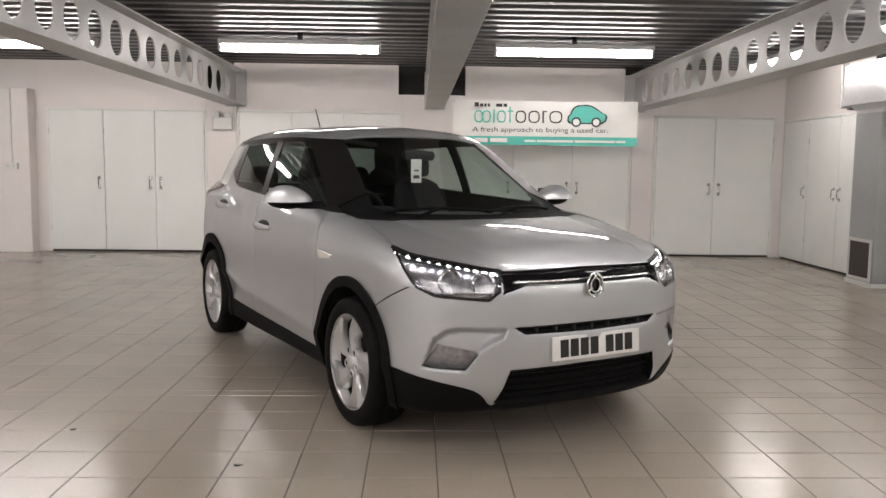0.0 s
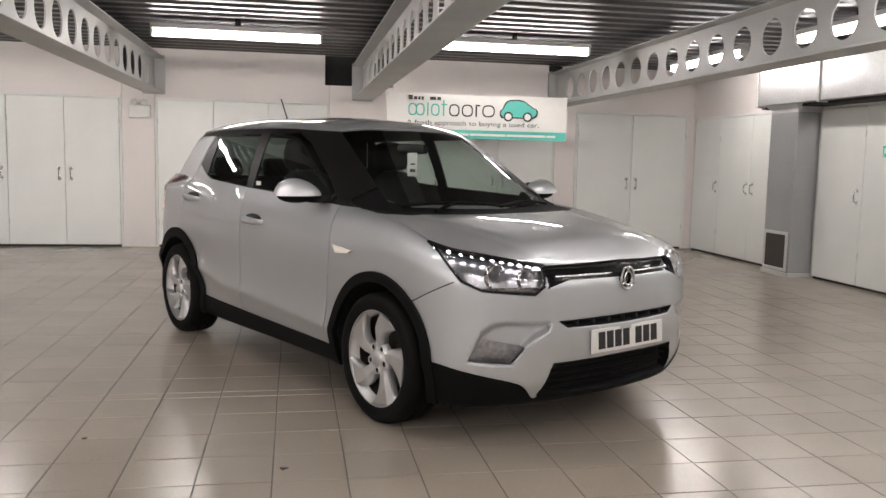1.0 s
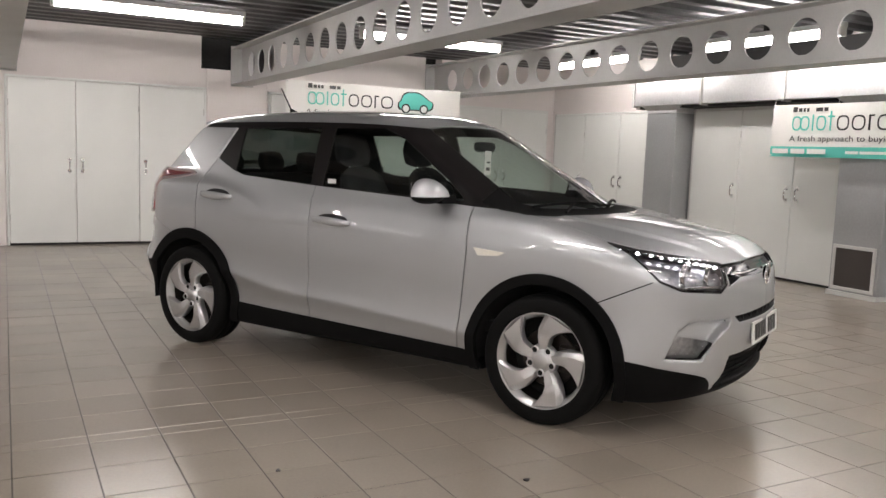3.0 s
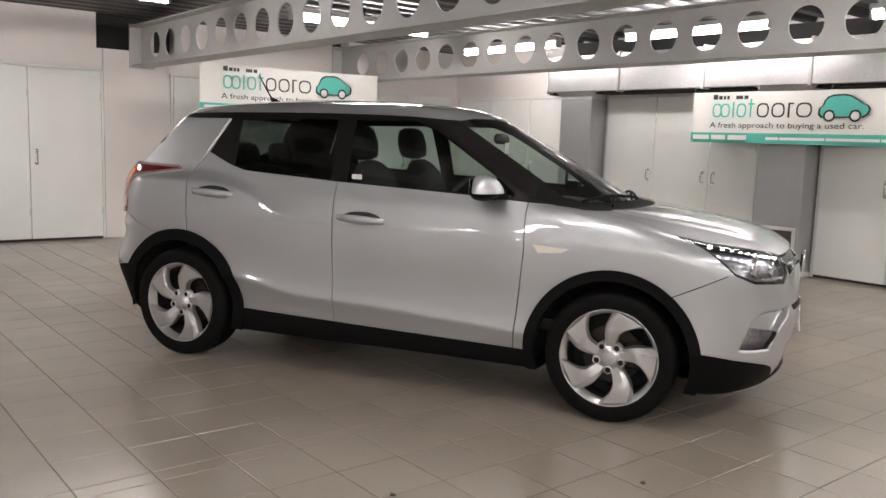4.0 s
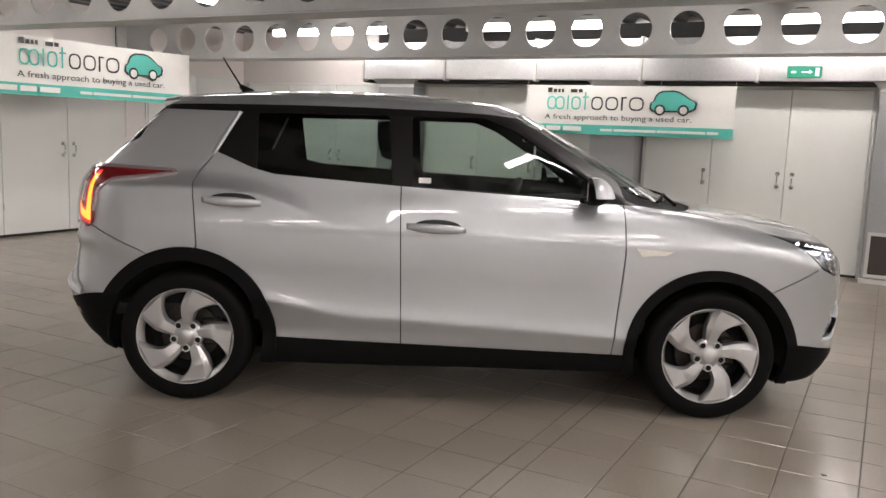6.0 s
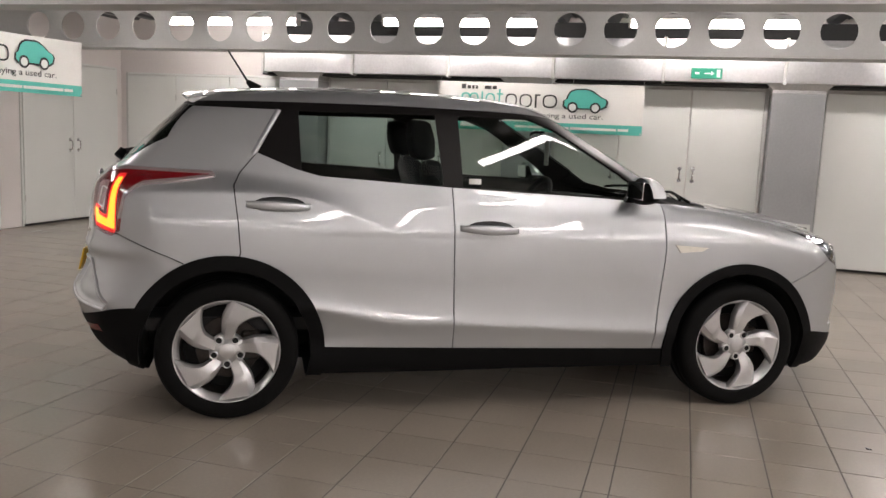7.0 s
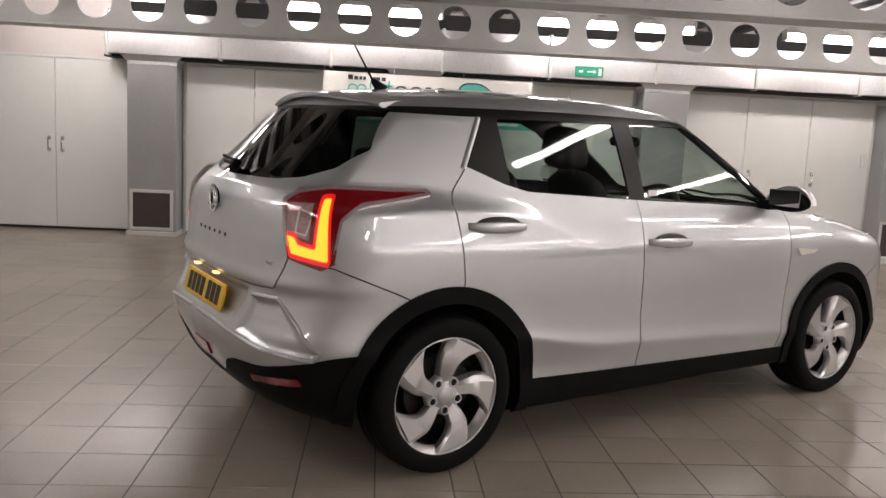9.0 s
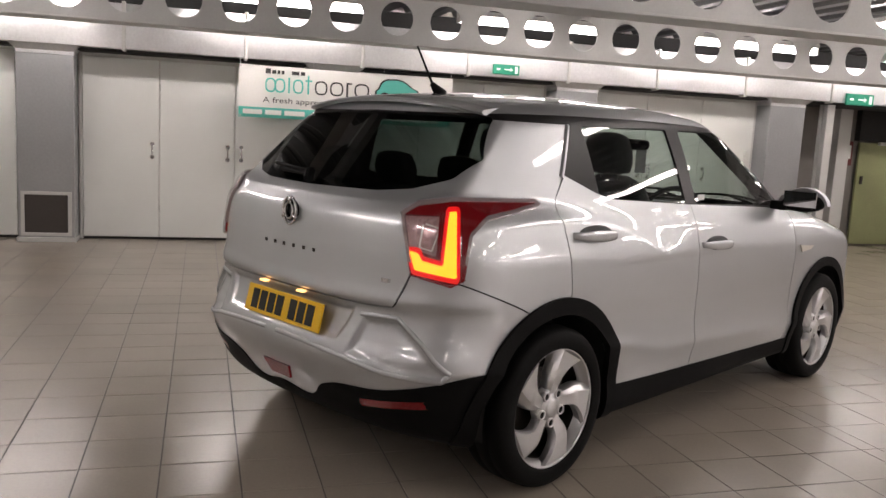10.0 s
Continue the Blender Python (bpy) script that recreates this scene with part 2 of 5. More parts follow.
def spline(xs, ys):
    """A smooth curve through a few points (cubic, monotone tangents)."""
    xs, ys = np.array(xs, float), np.array(ys, float)
    h, dl = np.diff(xs), np.diff(ys) / np.diff(xs)
    m = np.concatenate([[dl[0]], (dl[:-1] * h[1:] + dl[1:] * h[:-1]) / (h[:-1] + h[1:]), [dl[-1]]])

    def at(x):
        x = np.clip(x, xs[0], xs[-1])
        i = np.clip(np.searchsorted(xs, x) - 1, 0, len(xs) - 2)
        t = (x - xs[i]) / h[i]
        t2, t3 = t * t, t * t * t
        return (2 * t3 - 3 * t2 + 1) * ys[i] + (t3 - 2 * t2 + t) * h[i] * m[i] + (3 * t2 - 2 * t3) * ys[i + 1] + (t3 - t2) * h[i] * m[i + 1]
    return at


def smax(a, b, r):
    h = np.maximum(r - np.abs(a - b), 0) / r
    return np.maximum(a, b) + h * h * r * 0.25


def smin(a, b, r):
    return -smax(-a, -b, r)


def step(x, lo, hi):
    t = np.clip((x - lo) / (hi - lo), 0, 1)
    return t * t * (3 - 2 * t)


def poly(px, pz, pts, rnd=0.0):
    """Signed distance in a plane to a polygon with rounded corners."""
    pts = np.array(pts, float)
    d2 = np.full(np.shape(px), 1e9)
    s = np.ones(np.shape(px))
    for i in range(len(pts)):
        a, b = pts[i], pts[i - 1]
        ex, ez = b - a
        wx, wz = px - a[0], pz - a[1]
        t = np.clip((wx * ex + wz * ez) / (ex * ex + ez * ez), 0, 1)
        d2 = np.minimum(d2, (wx - ex * t) ** 2 + (wz - ez * t) ** 2)
        c1, c2, c3 = pz >= a[1], pz < b[1], ex * wz > ez * wx
        s = np.where((c1 & c2 & c3) | (~c1 & ~c2 & ~c3), -s, s)
    return s * np.sqrt(d2) - rnd


SIDE_LOW = spline((.10, .25, .33, .40, .46), (.79, .832, .850, .869, .885))
SIDE_UP = spline((.10, .38, .42, .46, .52, .60, .72, .82, .90, 1.0, 1.1, 1.2), (.91, .8725, .8662, .8605, .8565, .8555, .859, .8575, .853, .845, .836, .825))
SIDE_TOP = spline((.80, .90, 1.0, 1.1, 1.2), (.877, .8525, .8275, .802, .77))
CREASE = spline((-.2, .30, .38, .55, .75, 1.06, 1.6, 2.12, 2.4, 3.0), (.15, .165, .155, .112, .066, .050, .025, .0, -.01, -.01))
HAUNCH = spline((-.8, -.4, .0, .2, .4, .55, .7, .85, 1.0), (1.06, 1.06, 1.075, 1.07, 1.04, .99, .925, .87, .84))
SIDE_X = spline((-.75, -.4, 0, .5, 2.2, 2.6, 2.9, 3.2, 3.5), (-.06, -.02, 0, 0, 0, -.002, -.012, -.05, -.13))
TOP = spline((-.8, -.6, -.3, .1, .5, 1.0, 1.6, 2.2, 2.5, 2.7, 2.9, 3.1, 3.3, 3.40, 3.5), (1.10, 1.13, 1.145, 1.135, 1.11, 1.085, 1.068, 1.045, 1.025, 1.008, .985, .953, .90, .86, .78))
FRONT = spline((.15, .22, .3, .42, .5, .6, .7, .8, .87, .95, 1.1), (3.30, 3.37, 3.42, 3.44, 3.45, 3.445, 3.44, 3.425, 3.39, 3.30, 3.1))
FRONT_Y = spline((0, .2, .4, .55, .65, .75, .82, .92), (0, .010, .040, .090, .145, .225, .32, .52))
BACKX = spline((.15, .22, .3, .4, .46, .52, .56, .62, .68, .735, .77, .82, .95, 1.05, 1.15, 1.3), (-.42, -.55, -.655, -.715, -.742, -.762, -.763, -.735, -.710, -.702, -.712, -.70, -.687, -.665, -.61, -.50))
BACK_Y = spline((0, .3, .5, .62, .72, .8, .92), (0, .012, .045, .09, .16, .25, .46))
UNDER = spline((-.8, -.4, 0, 2.6, 3.1, 3.5), (.27, .21, .20, .20, .18, .21))
CAB = spline((.9, 1.02, 1.12, 1.22, 1.32, 1.42, 1.52, 1.62), (.832, .809, .782, .7495, .7125, .671, .624, .57))
CAB_X = spline((-.7, -.3, 0, .5, 1.2, 1.7, 2.3), (-.15, -.07, -.03, 0, 0, -.012, -.035))
ROOF = spline((-.5, -.35, -.2, .1, .5, .9, 1.2, 1.5, 1.7, 2.1), (1.48, 1.507, 1.527, 1.556, 1.577, 1.58, 1.57, 1.545, 1.52, 1.46))
WHEELS = ((0.0, 0.325), (2.6, 0.325))


def shell_parts(x, y, z):
    a = np.abs(y)
    ff = (x - (FRONT(z) - FRONT_Y(a))) * 0.85
    fr = (BACKX(z) + BACK_Y(a) - x) * 0.85
    dent = np.maximum(z - HAUNCH(x) + 0.02, 0)
    dent = np.where(dent < 0.020, dent * dent / 0.040, dent - 0.010) * 0.55 * (1 - step(x, 0.35, 1.00))
    zz = z - CREASE(x) * (1 - step(z, 0.42, 0.80)) * step(z, 0.24, 0.40)
    fs = a - (smin(smin(SIDE_LOW(zz), SIDE_UP(zz), .006), SIDE_TOP(zz + .012 * (x - 1.2)), .005) + SIDE_X(x) - dent)
    edge = .56 - .13 * (x - 2.4)
    ft = z - (TOP(x) - 0.055 * (a / 0.7) ** 2 * step(x, 2.3, 3.1) + .011 * (1 - step(a, edge - .030, edge + .022)) * step(x, 2.3, 2.7) * (1 - step(x, 3.15, 3.34)))
    return a, ff, fr, fs, ft


BAND = ((-.1, .853), (.457, .844), (.460, .748), (.41, .764), (.35, .781), (-.1, .778))
SLIT = ((-.1, .606), (.42, .60), (.365, .567), (-.1, .562))
INTAKE = ((-.1, .416), (.425, .408), (.475, .25), (-.1, .235))
FOG_BAY = ((2.50, .558), (2.58, .596), (2.66, .606), (2.96, .600), (2.93, .552), (2.84, .515), (2.79, .487), (2.71, .398), (2.42, .410))
FOG = ((2.524, .515), (2.775, .482), (2.70, .415), (2.437, .425))
HEADLAMP = ((2.12, .931), (2.271, .908), (2.579, .879), (2.885, .846), (2.90, .760), (2.84, .722), (2.505, .738), (2.369, .775), (2.21, .893))
TAIL = ((-.021, 1.085), (.06, 1.122), (.23, 1.143), (.66, 1.136), (.69, 1.120), (.55, 1.095), (.40, 1.077), (.325, 1.025), (.30, .87), (.24, .843), (.04, .878))
STRIP = ((.214, 1.098), (.246, 1.100), (.262, .874), (.055, .897), (.030, .955), (.066, .952), (.088, .926), (.198, .910))
PLATE_BAY = ((-.1, .742), (.43, .732), (.38, .598), (-.1, .590))
BUMP_BAY = ((.46, .705), (.61, .712), (.70, .630), (.79, .530), (.77, .500), (.60, .525), (.43, .562))


def recesses(x, a, z, low):
    """Hollows in the front and back ends: yields the places they touch, the hollow's outline, its depth and edge."""
    x, a, z, low = np.broadcast_arrays(x, a, z, low)
    for near, slant, pts, k, depth, r in ((1, 0, BAND, 1, .018, .018), (1, 0, SLIT, 1, .028, .018), (1, 0, INTAKE, 1, .045, .03), (1, -1, FOG_BAY, .7, .036, .022), (0, 0, PLATE_BAY, 1, .012, .024), (0, 0, BUMP_BAY, 1, .016, .028)):
        zs = [q[1] for q in pts]
        m = (np.abs(low) < .12) & ((x > 2.6) if near else (x < -.2)) & (z > min(zs) - .05) & (z < max(zs) + .05)
        yield m, poly((a + 0 * x if not slant else x - a)[m], z[m], pts) * k, depth, r


def body_field(x, y, z, hollow=True):
    a, ff, fr, fs, ft = shell_parts(x, y, z)
    low = smax(fs, ft, 0.10)
    low = smax(smax(low, ff, 0.10), fr, 0.08)
    low = smax(low, UNDER(x) - z, 0.04)
    cs = (a - (CAB(z) + CAB_X(x))) * 0.93
    ct = z - (ROOF(x) - 0.05 * (a / 0.6) ** 2)
    cw = (z - (1.03 + 0.535 * (2.56 - 0.60 * a * a - x))) * 0.86
    cb = (-0.60 + (np.maximum(z, 1.12) - 1.13) * 1.03 + 0.25 * a * a - x) * 0.70
    cab = smax(smax(cs, ct, 0.08), smax(cw, cb, 0.01), 0.05)
    cab = np.maximum(cab, 0.9 - z)
    low = np.array(low)
    for m, rec, depth, r in recesses(x, a, z, low) if hollow else ():
        lm = low[m]
        low[m] = lm + depth * step(-rec, 0, r)
    f = smin(low, cab, 0.035)
    return f


def surface(field, lo, hi, h):
    """A triangle mesh of field = 0 (surface nets), drawn onto the surface."""
    ax = [np.arange(l, u + h, h) for l, u in zip(lo, hi)]
    X, Y, Z = np.meshgrid(*ax, indexing="ij")
    F = field(X, Y, Z)
    neg = F < 0
    nx, ny, nz = F.shape
    cnt = np.zeros((nx - 1, ny - 1, nz - 1))
    P = np.zeros((nx - 1, ny - 1, nz - 1, 3))
    corner = [(i, j, k) for i in (0, 1) for j in (0, 1) for k in (0, 1)]
    sl = lambda c: tuple(slice(o, n - 1 + o) for o, n in zip(c, F.shape))
    for c in corner:
        for d in range(3):
            if c[d] == 0:
                e = list(c)
                e[d] = 1
                fa, fb = F[sl(c)], F[sl(e)]
                cross = (fa < 0) != (fb < 0)
                t = np.where(cross, fa / np.where(cross, fa - fb, 1), 0)
                cnt += cross
                for q in range(3):
                    P[..., q] += np.where(cross, c[q] + (t if q == d else 0), 0)
    act = cnt > 0
    idx = -np.ones(act.shape, int)
    idx[act] = np.arange(act.sum())
    ii = np.argwhere(act)
    V = (ii + P[act] / cnt[act][:, None]) * h + np.array(lo)
    T = []
    for d in range(3):
        s0 = [slice(1, n - 1) for n in F.shape]
        s1 = list(s0)
        s0[d], s1[d] = slice(0, F.shape[d] - 1), slice(1, F.shape[d])
        fa, fb = neg[tuple(s0)], neg[tuple(s1)]
        w = np.argwhere(fa != fb)
        flip = fa[tuple(w.T)]
        base = w + np.array([0 if q == d else 1 for q in range(3)])
        o1, o2 = np.zeros(3, int), np.zeros(3, int)
        o1[(d + 1) % 3], o2[(d + 2) % 3] = -1, -1
        q = [idx[tuple((base + o).T)] for o in (0 * o1, o1, o1 + o2, o2)]
        A, B, C, D = q
        T.append(np.where(flip[:, None], np.stack([A, B, C], 1), np.stack([A, C, B], 1)))
        T.append(np.where(flip[:, None], np.stack([A, C, D], 1), np.stack([A, D, C], 1)))
    T = np.concatenate(T)
    for _ in range(4):
        V = V - (lambda g, f0: g * (np.clip(f0, -h, h) / np.maximum((g * g).sum(1), 0.2))[:, None])(slope(field, V), field(*V.T))
    return V, T


def slope(field, V, e=0.0015):
    g = np.zeros_like(V)
    for q in range(3):
        d = np.zeros(3)
        d[q] = e
        g[:, q] = (field(*(V + d).T) - field(*(V - d).T)) / (2 * e)
    return g


def cut(V, T, F):
    """Split the triangles where the value F of the points changes sign."""
    F = np.where(np.abs(F) < 1e-6, 1e-6, F)
    s = F[T] > 0
    mixed = s.any(1) & ~s.all(1)
    keep, W = T[~mixed], T[mixed]
    if not len(W):
        return V, T, F
    sw = s[mixed]
    odd = np.where(sw.sum(1) == 1, sw.argmax(1), (~sw).argmax(1))
    r = np.arange(len(W))
    A, B, C = W[r, odd], W[r, (odd + 1) % 3], W[r, (odd + 2) % 3]
    pairs = np.concatenate([np.stack([A, B], 1), np.stack([A, C], 1)])
    so = np.sort(pairs, 1)
    u, inv = np.unique(so, axis=0, return_inverse=True)
    inv = inv.reshape(-1)
    t = F[u[:, 0]] / (F[u[:, 0]] - F[u[:, 1]])
    NV = V[u[:, 0]] + (V[u[:, 1]] - V[u[:, 0]]) * t[:, None]
    n0 = len(V)
    AB, AC = n0 + inv[:len(W)], n0 + inv[len(W):]
    V = np.concatenate([V, NV])
    F = np.concatenate([F, np.zeros(len(NV))])
    T = np.concatenate([keep, np.stack([A, AB, AC], 1), np.stack([AB, B, C], 1), np.stack([AB, C, AC], 1)])
    return V, T, F


V0, T0 = surface(body_field, (-0.80, -0.03, 0.14), (3.50, 0.92, 1.62), 0.0125)
V0, T0, F0 = cut(V0, T0, V0[:, 1])
T0 = T0[V0[T0][:, :, 1].mean(1) > 0]
M_GAP = mat("panel_gap", (0.006, 0.006, 0.006), 0.9, grain=0.1, scale=50)
M_GLOSS = mat("gloss_black", (0.006, 0.006, 0.007), 0.10, grain=0.1, scale=30, spec=0.4)
M_TYRE = mat("tyre_rubber", (0.005, 0.005, 0.005), 0.7, grain=0.25, scale=160, bump=0.25, spec=0.12)
M_RIM = mat("alloy", (0.60, 0.60, 0.605), 0.30, 0.80, grain=0.03, scale=500, coat=0.4)
M_IRON = mat("brake_iron", (0.05, 0.042, 0.038), 0.5, 0.7, grain=0.25, scale=60)
M_CLOTH = mat("seat_fabric", (0.007, 0.007, 0.008), 0.85, grain=0.25, scale=400, bump=0.3)
M_TRIM = mat("cabin_plastic", (0.012, 0.012, 0.013), 0.6, grain=0.15, scale=300, bump=0.1)
M_SCREEN = glass("windscreen_glass", (0.80, 0.86, 0.83))
M_PANE = glass("side_glass", (0.66, 0.74, 0.70), 0.06)
M_PINK = mat("pink_reflector", (0.66, 0.45, 0.46), 0.2, 0.35, grain=0.35, scale=70)
M_PRIVACY = glass("rear_glass", (0.58, 0.66, 0.63), 0.055)
M_LENS = glass("lamp_lens", (0.94, 0.94, 0.95))
M_RED = glass("red_lens", (0.62, 0.02, 0.03))
M_REDLENS = mat("tail_lens", (0.13, 0.004, 0.008), 0.12, grain=0.2, scale=200, coat=1.0)
M_REDLENS.node_tree.nodes["Principled BSDF"].inputs["Emission Color"].default_value = (0.8, 0.01, 0.012, 1)
M_REDLENS.node_tree.nodes["Principled BSDF"].inputs["Emission Strength"].default_value = 0.05
M_EDGE = mat("lamp_edge", (0.52, 0.42, 0.42), 0.12, 0.4, grain=0.15, scale=90, coat=1.0)
M_REARGLASS = glass("tailgate_glass", (0.13, 0.155, 0.145), 0.015)
M_REDSOLID = mat("red_reflector", (0.17, 0.004, 0.008), 0.2, grain=0.2, scale=200, coat=0.3)
M_BOWL = mat("lamp_reflector", (0.75, 0.75, 0.76), 0.10, 0.95, grain=0.1, scale=40)
M_HOUSING = mat("lamp_housing", (0.46, 0.46, 0.48), 0.28, 0.92, grain=0.35, scale=45)
M_PILLAR = mat("pillar_black", (0.008, 0.007, 0.007), 0.38, grain=0.1, scale=30, spec=0.18)
M_LED = glow("day_lamp", (1.0, 0.96, 1.0), 9.0)
M_TAILLED = glow("tail_strip", (1.0, 0.26, 0.015), 3.2)
M_TAILRED = glow("tail_red", (0.85, 0.012, 0.012), 0.75)
M_PLATE_LAMP = glow("plate_lamp", (1.0, 0.50, 0.16), 3.5)
M_YELLOW = mat("plate_yellow", (0.85, 0.52, 0.02), 0.35, grain=0.04, scale=60)
M_PLATE = mat("plate_white", (0.72, 0.72, 0.70), 0.35, grain=0.04, scale=60)
M_INK = mat("ink", (0.012, 0.012, 0.012), 0.5, grain=0.1, scale=60)
M_MIRROR = mat("mirror_glass", (0.85, 0.85, 0.86), 0.02, 1.0)
M_INDIC = mat("indicator_lens", (0.85, 0.82, 0.74), 0.15, grain=0.08, scale=60, coat=0.8)


def line_dist(px, pz, pts):
    """Distance to a line of segments, plain and with the sign of the side."""
    d2, sign = np.full(np.shape(px), 9.0), np.ones(np.shape(px))
    for (ax, az), (bx, bz) in zip(pts, pts[1:]):
        ex, ez = bx - ax, bz - az
        t = np.clip(((px - ax) * ex + (pz - az) * ez) / (ex * ex + ez * ez), 0, 1)
        q = (px - ax - ex * t) ** 2 + (pz - az - ez * t) ** 2
        sign = np.where(q < d2, np.where(ex * (pz - az) - ez * (px - ax) > 0, 1, -1), sign)
        d2 = np.minimum(d2, q)
    return np.sqrt(d2), np.sqrt(d2) * sign


# outlines of the panels: (x, z) seen from the side, (y, z) from front and back
DLO = ((.122, 1.236), (.30, 1.166), (.41, 1.138), (1.02, 1.104), (1.8, 1.072), (2.14, 1.051), (2.75, 1.02), (2.75, 1.7), (1.0, 1.7), (-.6, 1.7), (-.6, 1.437), (.232, 1.437))
PANE_R = ((.338, 1.170), (.43, 1.150), (.985, 1.124), (.955, 1.436), (.322, 1.425))
PANE_F = ((1.105, 1.116), (1.09, 1.438), (1.44, 1.442), (1.58, 1.392), (1.93, 1.178), (2.05, 1.086))
SCREEN = ((-.1, 1.060), (.47, 1.068), (.555, 1.092), (.455, 1.456), (.30, 1.474), (-.1, 1.480))
GLASS_B = ((-.1, 1.440), (.570, 1.425), (.630, 1.285), (.61, 1.233), (.50, 1.194), (.36, 1.178), (-.1, 1.171))
ROOF_LINE = spline((-.6, -.3, 0, .5, 1.0, 1.4, 1.62, 2.0), (1.447, 1.458, 1.470, 1.480, 1.481, 1.474, 1.462, 1.44))
LIP = lambda a: np.interp(a, (0, .425, .440, .455, .465, .474, .485, .50, .517, .535, .555, .575, .62, .78, .84, .95), (.33, .33, .30, .266, .246, .238, .239, .250, .270, .289, .306, .318, .333, .373, .396, .41))
VALANCE = spline((0, .22, .27, .32, .6, .74, .84, .95), (.35, .355, .40, .42, .455, .49, .527, .53))
REFLECTOR = ((.47, .365), (.71, .395), (.71, .425), (.47, .395))
CLEAR = ((-.1, 1.078), (.165, 1.085), (.160, .945), (.02, .972), (-.1, .98))
SEAMS_SIDE = (
    ((.02, .70), (.057, .782), (.045, .92), (.022, 1.085), (.045, 1.14), (.122, 1.236)),
    ((1.064, .30), (1.063, .40), (1.040, 1.11)),
    ((2.105, .29), (2.111, .324), (2.149, .824), (2.137, 1.052)),
    ((-.512, .855), (-.478, .85), (-.235, .751), (-.19, .73)),
    ((2.86, .645), (2.888, .656), (3.12, .768)),
)
SEAM_GATE = ((.632, .880), (.60, .77), (.585, .752), (.48, .748), (-.05, .752))
SEAM_BONNET = ((2.36, .713), (2.60, .728), (2.91, .757))


def arch(V, i):
    return np.hypot(V[:, 0] - WHEELS[i][0], V[:, 2] - WHEELS[i][1])


def fields(V):
    """The scalar fields whose zero lines are the panels' edges."""
    x, a, z = V[:, 0], np.abs(V[:, 1]), V[:, 2]
    side = a > 0.45
    out = 1.0
    front, back = x > 2.3, x < 0.15
    yield np.where(side, arch(V, 0) - 0.447, out)
    yield np.where(side, arch(V, 1) - 0.432, out)
    yield np.where(side & (x > .2) & (x < 2.4), z - (.337 - .0145 * (x - .47)), out)
    yield np.where(x > 2.8, z - LIP(a), out)
    yield np.where(x < -.2, z - VALANCE(a), out)
    yield np.where((z > .95) & (x > -.7), poly(x, z, DLO), out)
    yield np.where(z > 1.3, z - ROOF_LINE(x), out)
    yield np.where(side & (z > 1.0), poly(x, z, PANE_R, 0.012), out)
    yield np.where(side & (z > 1.0), poly(x, z, PANE_F, 0.010), out)
    yield np.where((x > 1.3) & (z > .95), poly(a, z, SCREEN, 0.012), out)
    yield np.where((x < .1) & (z > .95), poly(a, z, GLASS_B, 0.026), out)
    yield np.where((z > .97) & (x > 2.1), x - (2.635 - .40 * a * a), out)
    yield np.where(front, poly(x - a, z, HEADLAMP, 0.006), out)
    yield np.where(front, poly(a, z, BAND), out)
    yield np.where(front, poly(a, z, SLIT), out)
    yield np.where(front, poly(a, z, INTAKE), out)
    yield np.where(front, poly(x - a, z, FOG, 0.006), out)
    yield np.where(back & (a > .45), poly(x + a, z, TAIL, 0.004), out)
    yield np.where(back & (a > .45), poly(x + a, z, STRIP, 0.003), out)
    yield np.where(x < -.3, poly(a, z, REFLECTOR), out)
    yield np.where(back & (a > .45), poly(x + a, z, STRIP) - 0.020, out)
    yield np.where(back & (a > .45), poly(x + a, z, CLEAR), out)
    yield np.where(back & (a > .45), poly(x + a, z, TAIL, 0.004) + 0.013, out)
    yield np.where(front, poly(x - a, z, HEADLAMP, 0.006) + 0.013, out)
    yield np.where(a > .5, np.minimum(arch(V, 0), arch(V, 1)) - 0.380, out)
    yield a - 0.5
    for s in SEAMS_SIDE:
        d, sd = line_dist(x, z, s)
        yield np.where((a > .6) & (d < .05), sd, out)
        yield np.where(a > .6, d - 0.0028, out)
    d, sd = line_dist(a, z, SEAM_GATE)
    yield np.where((x < -.3) & (d < .05), sd, out)
    yield np.where(x < -.3, d - 0.0032, out)
    d, sd = line_dist(x, a, SEAM_BONNET)
    top = (z > .88) & (x > 2.2)
    yield np.where(top & (d < .05), sd, out)
    yield np.where(top, d - 0.0026, out)


for i in range(40):
    V0, T0, F0 = cut(V0, T0, next(itertools.islice(fields(V0), i, None)))
used = np.unique(T0)
remap = -np.ones(len(V0), int)
remap[used] = np.arange(len(used))
V0, T0 = V0[used], remap[T0]
N0 = slope(body_field, V0, 0.006)
N0 /= np.maximum(np.linalg.norm(N0, axis=1), 1e-6)[:, None]
NP = slope(lambda x, y, z: body_field(x, y, z, False), V0, 0.003)
NP /= np.maximum(np.linalg.norm(NP, axis=1), 1e-6)[:, None]

# which panel each triangle belongs to
CEN = V0[T0].mean(1)
FL = [f0 for f0 in fields(CEN)]
(A_R, A_F, F_SILL, F_LIP, F_VAL, F_DLO, F_ROOF, F_PR, F_PF, F_SCR, F_GB, F_COWL, F_HEAD, F_BAND, F_SLIT, F_INT, F_FOG, F_TAIL, F_STRIP, F_REFL, F_STRIP2, F_CLEAR, F_RIM, F_BEZEL, F_WELL, F_MID) = FL[:26]
GAP = np.min(np.stack(FL[27::2]), 0) < 0
cx, ca, cz = CEN.T
side_n = N0[T0].mean(1)
kind = np.full(len(T0), "wing", dtype="U24")


def assign(mask, name):
    kind[mask] = name


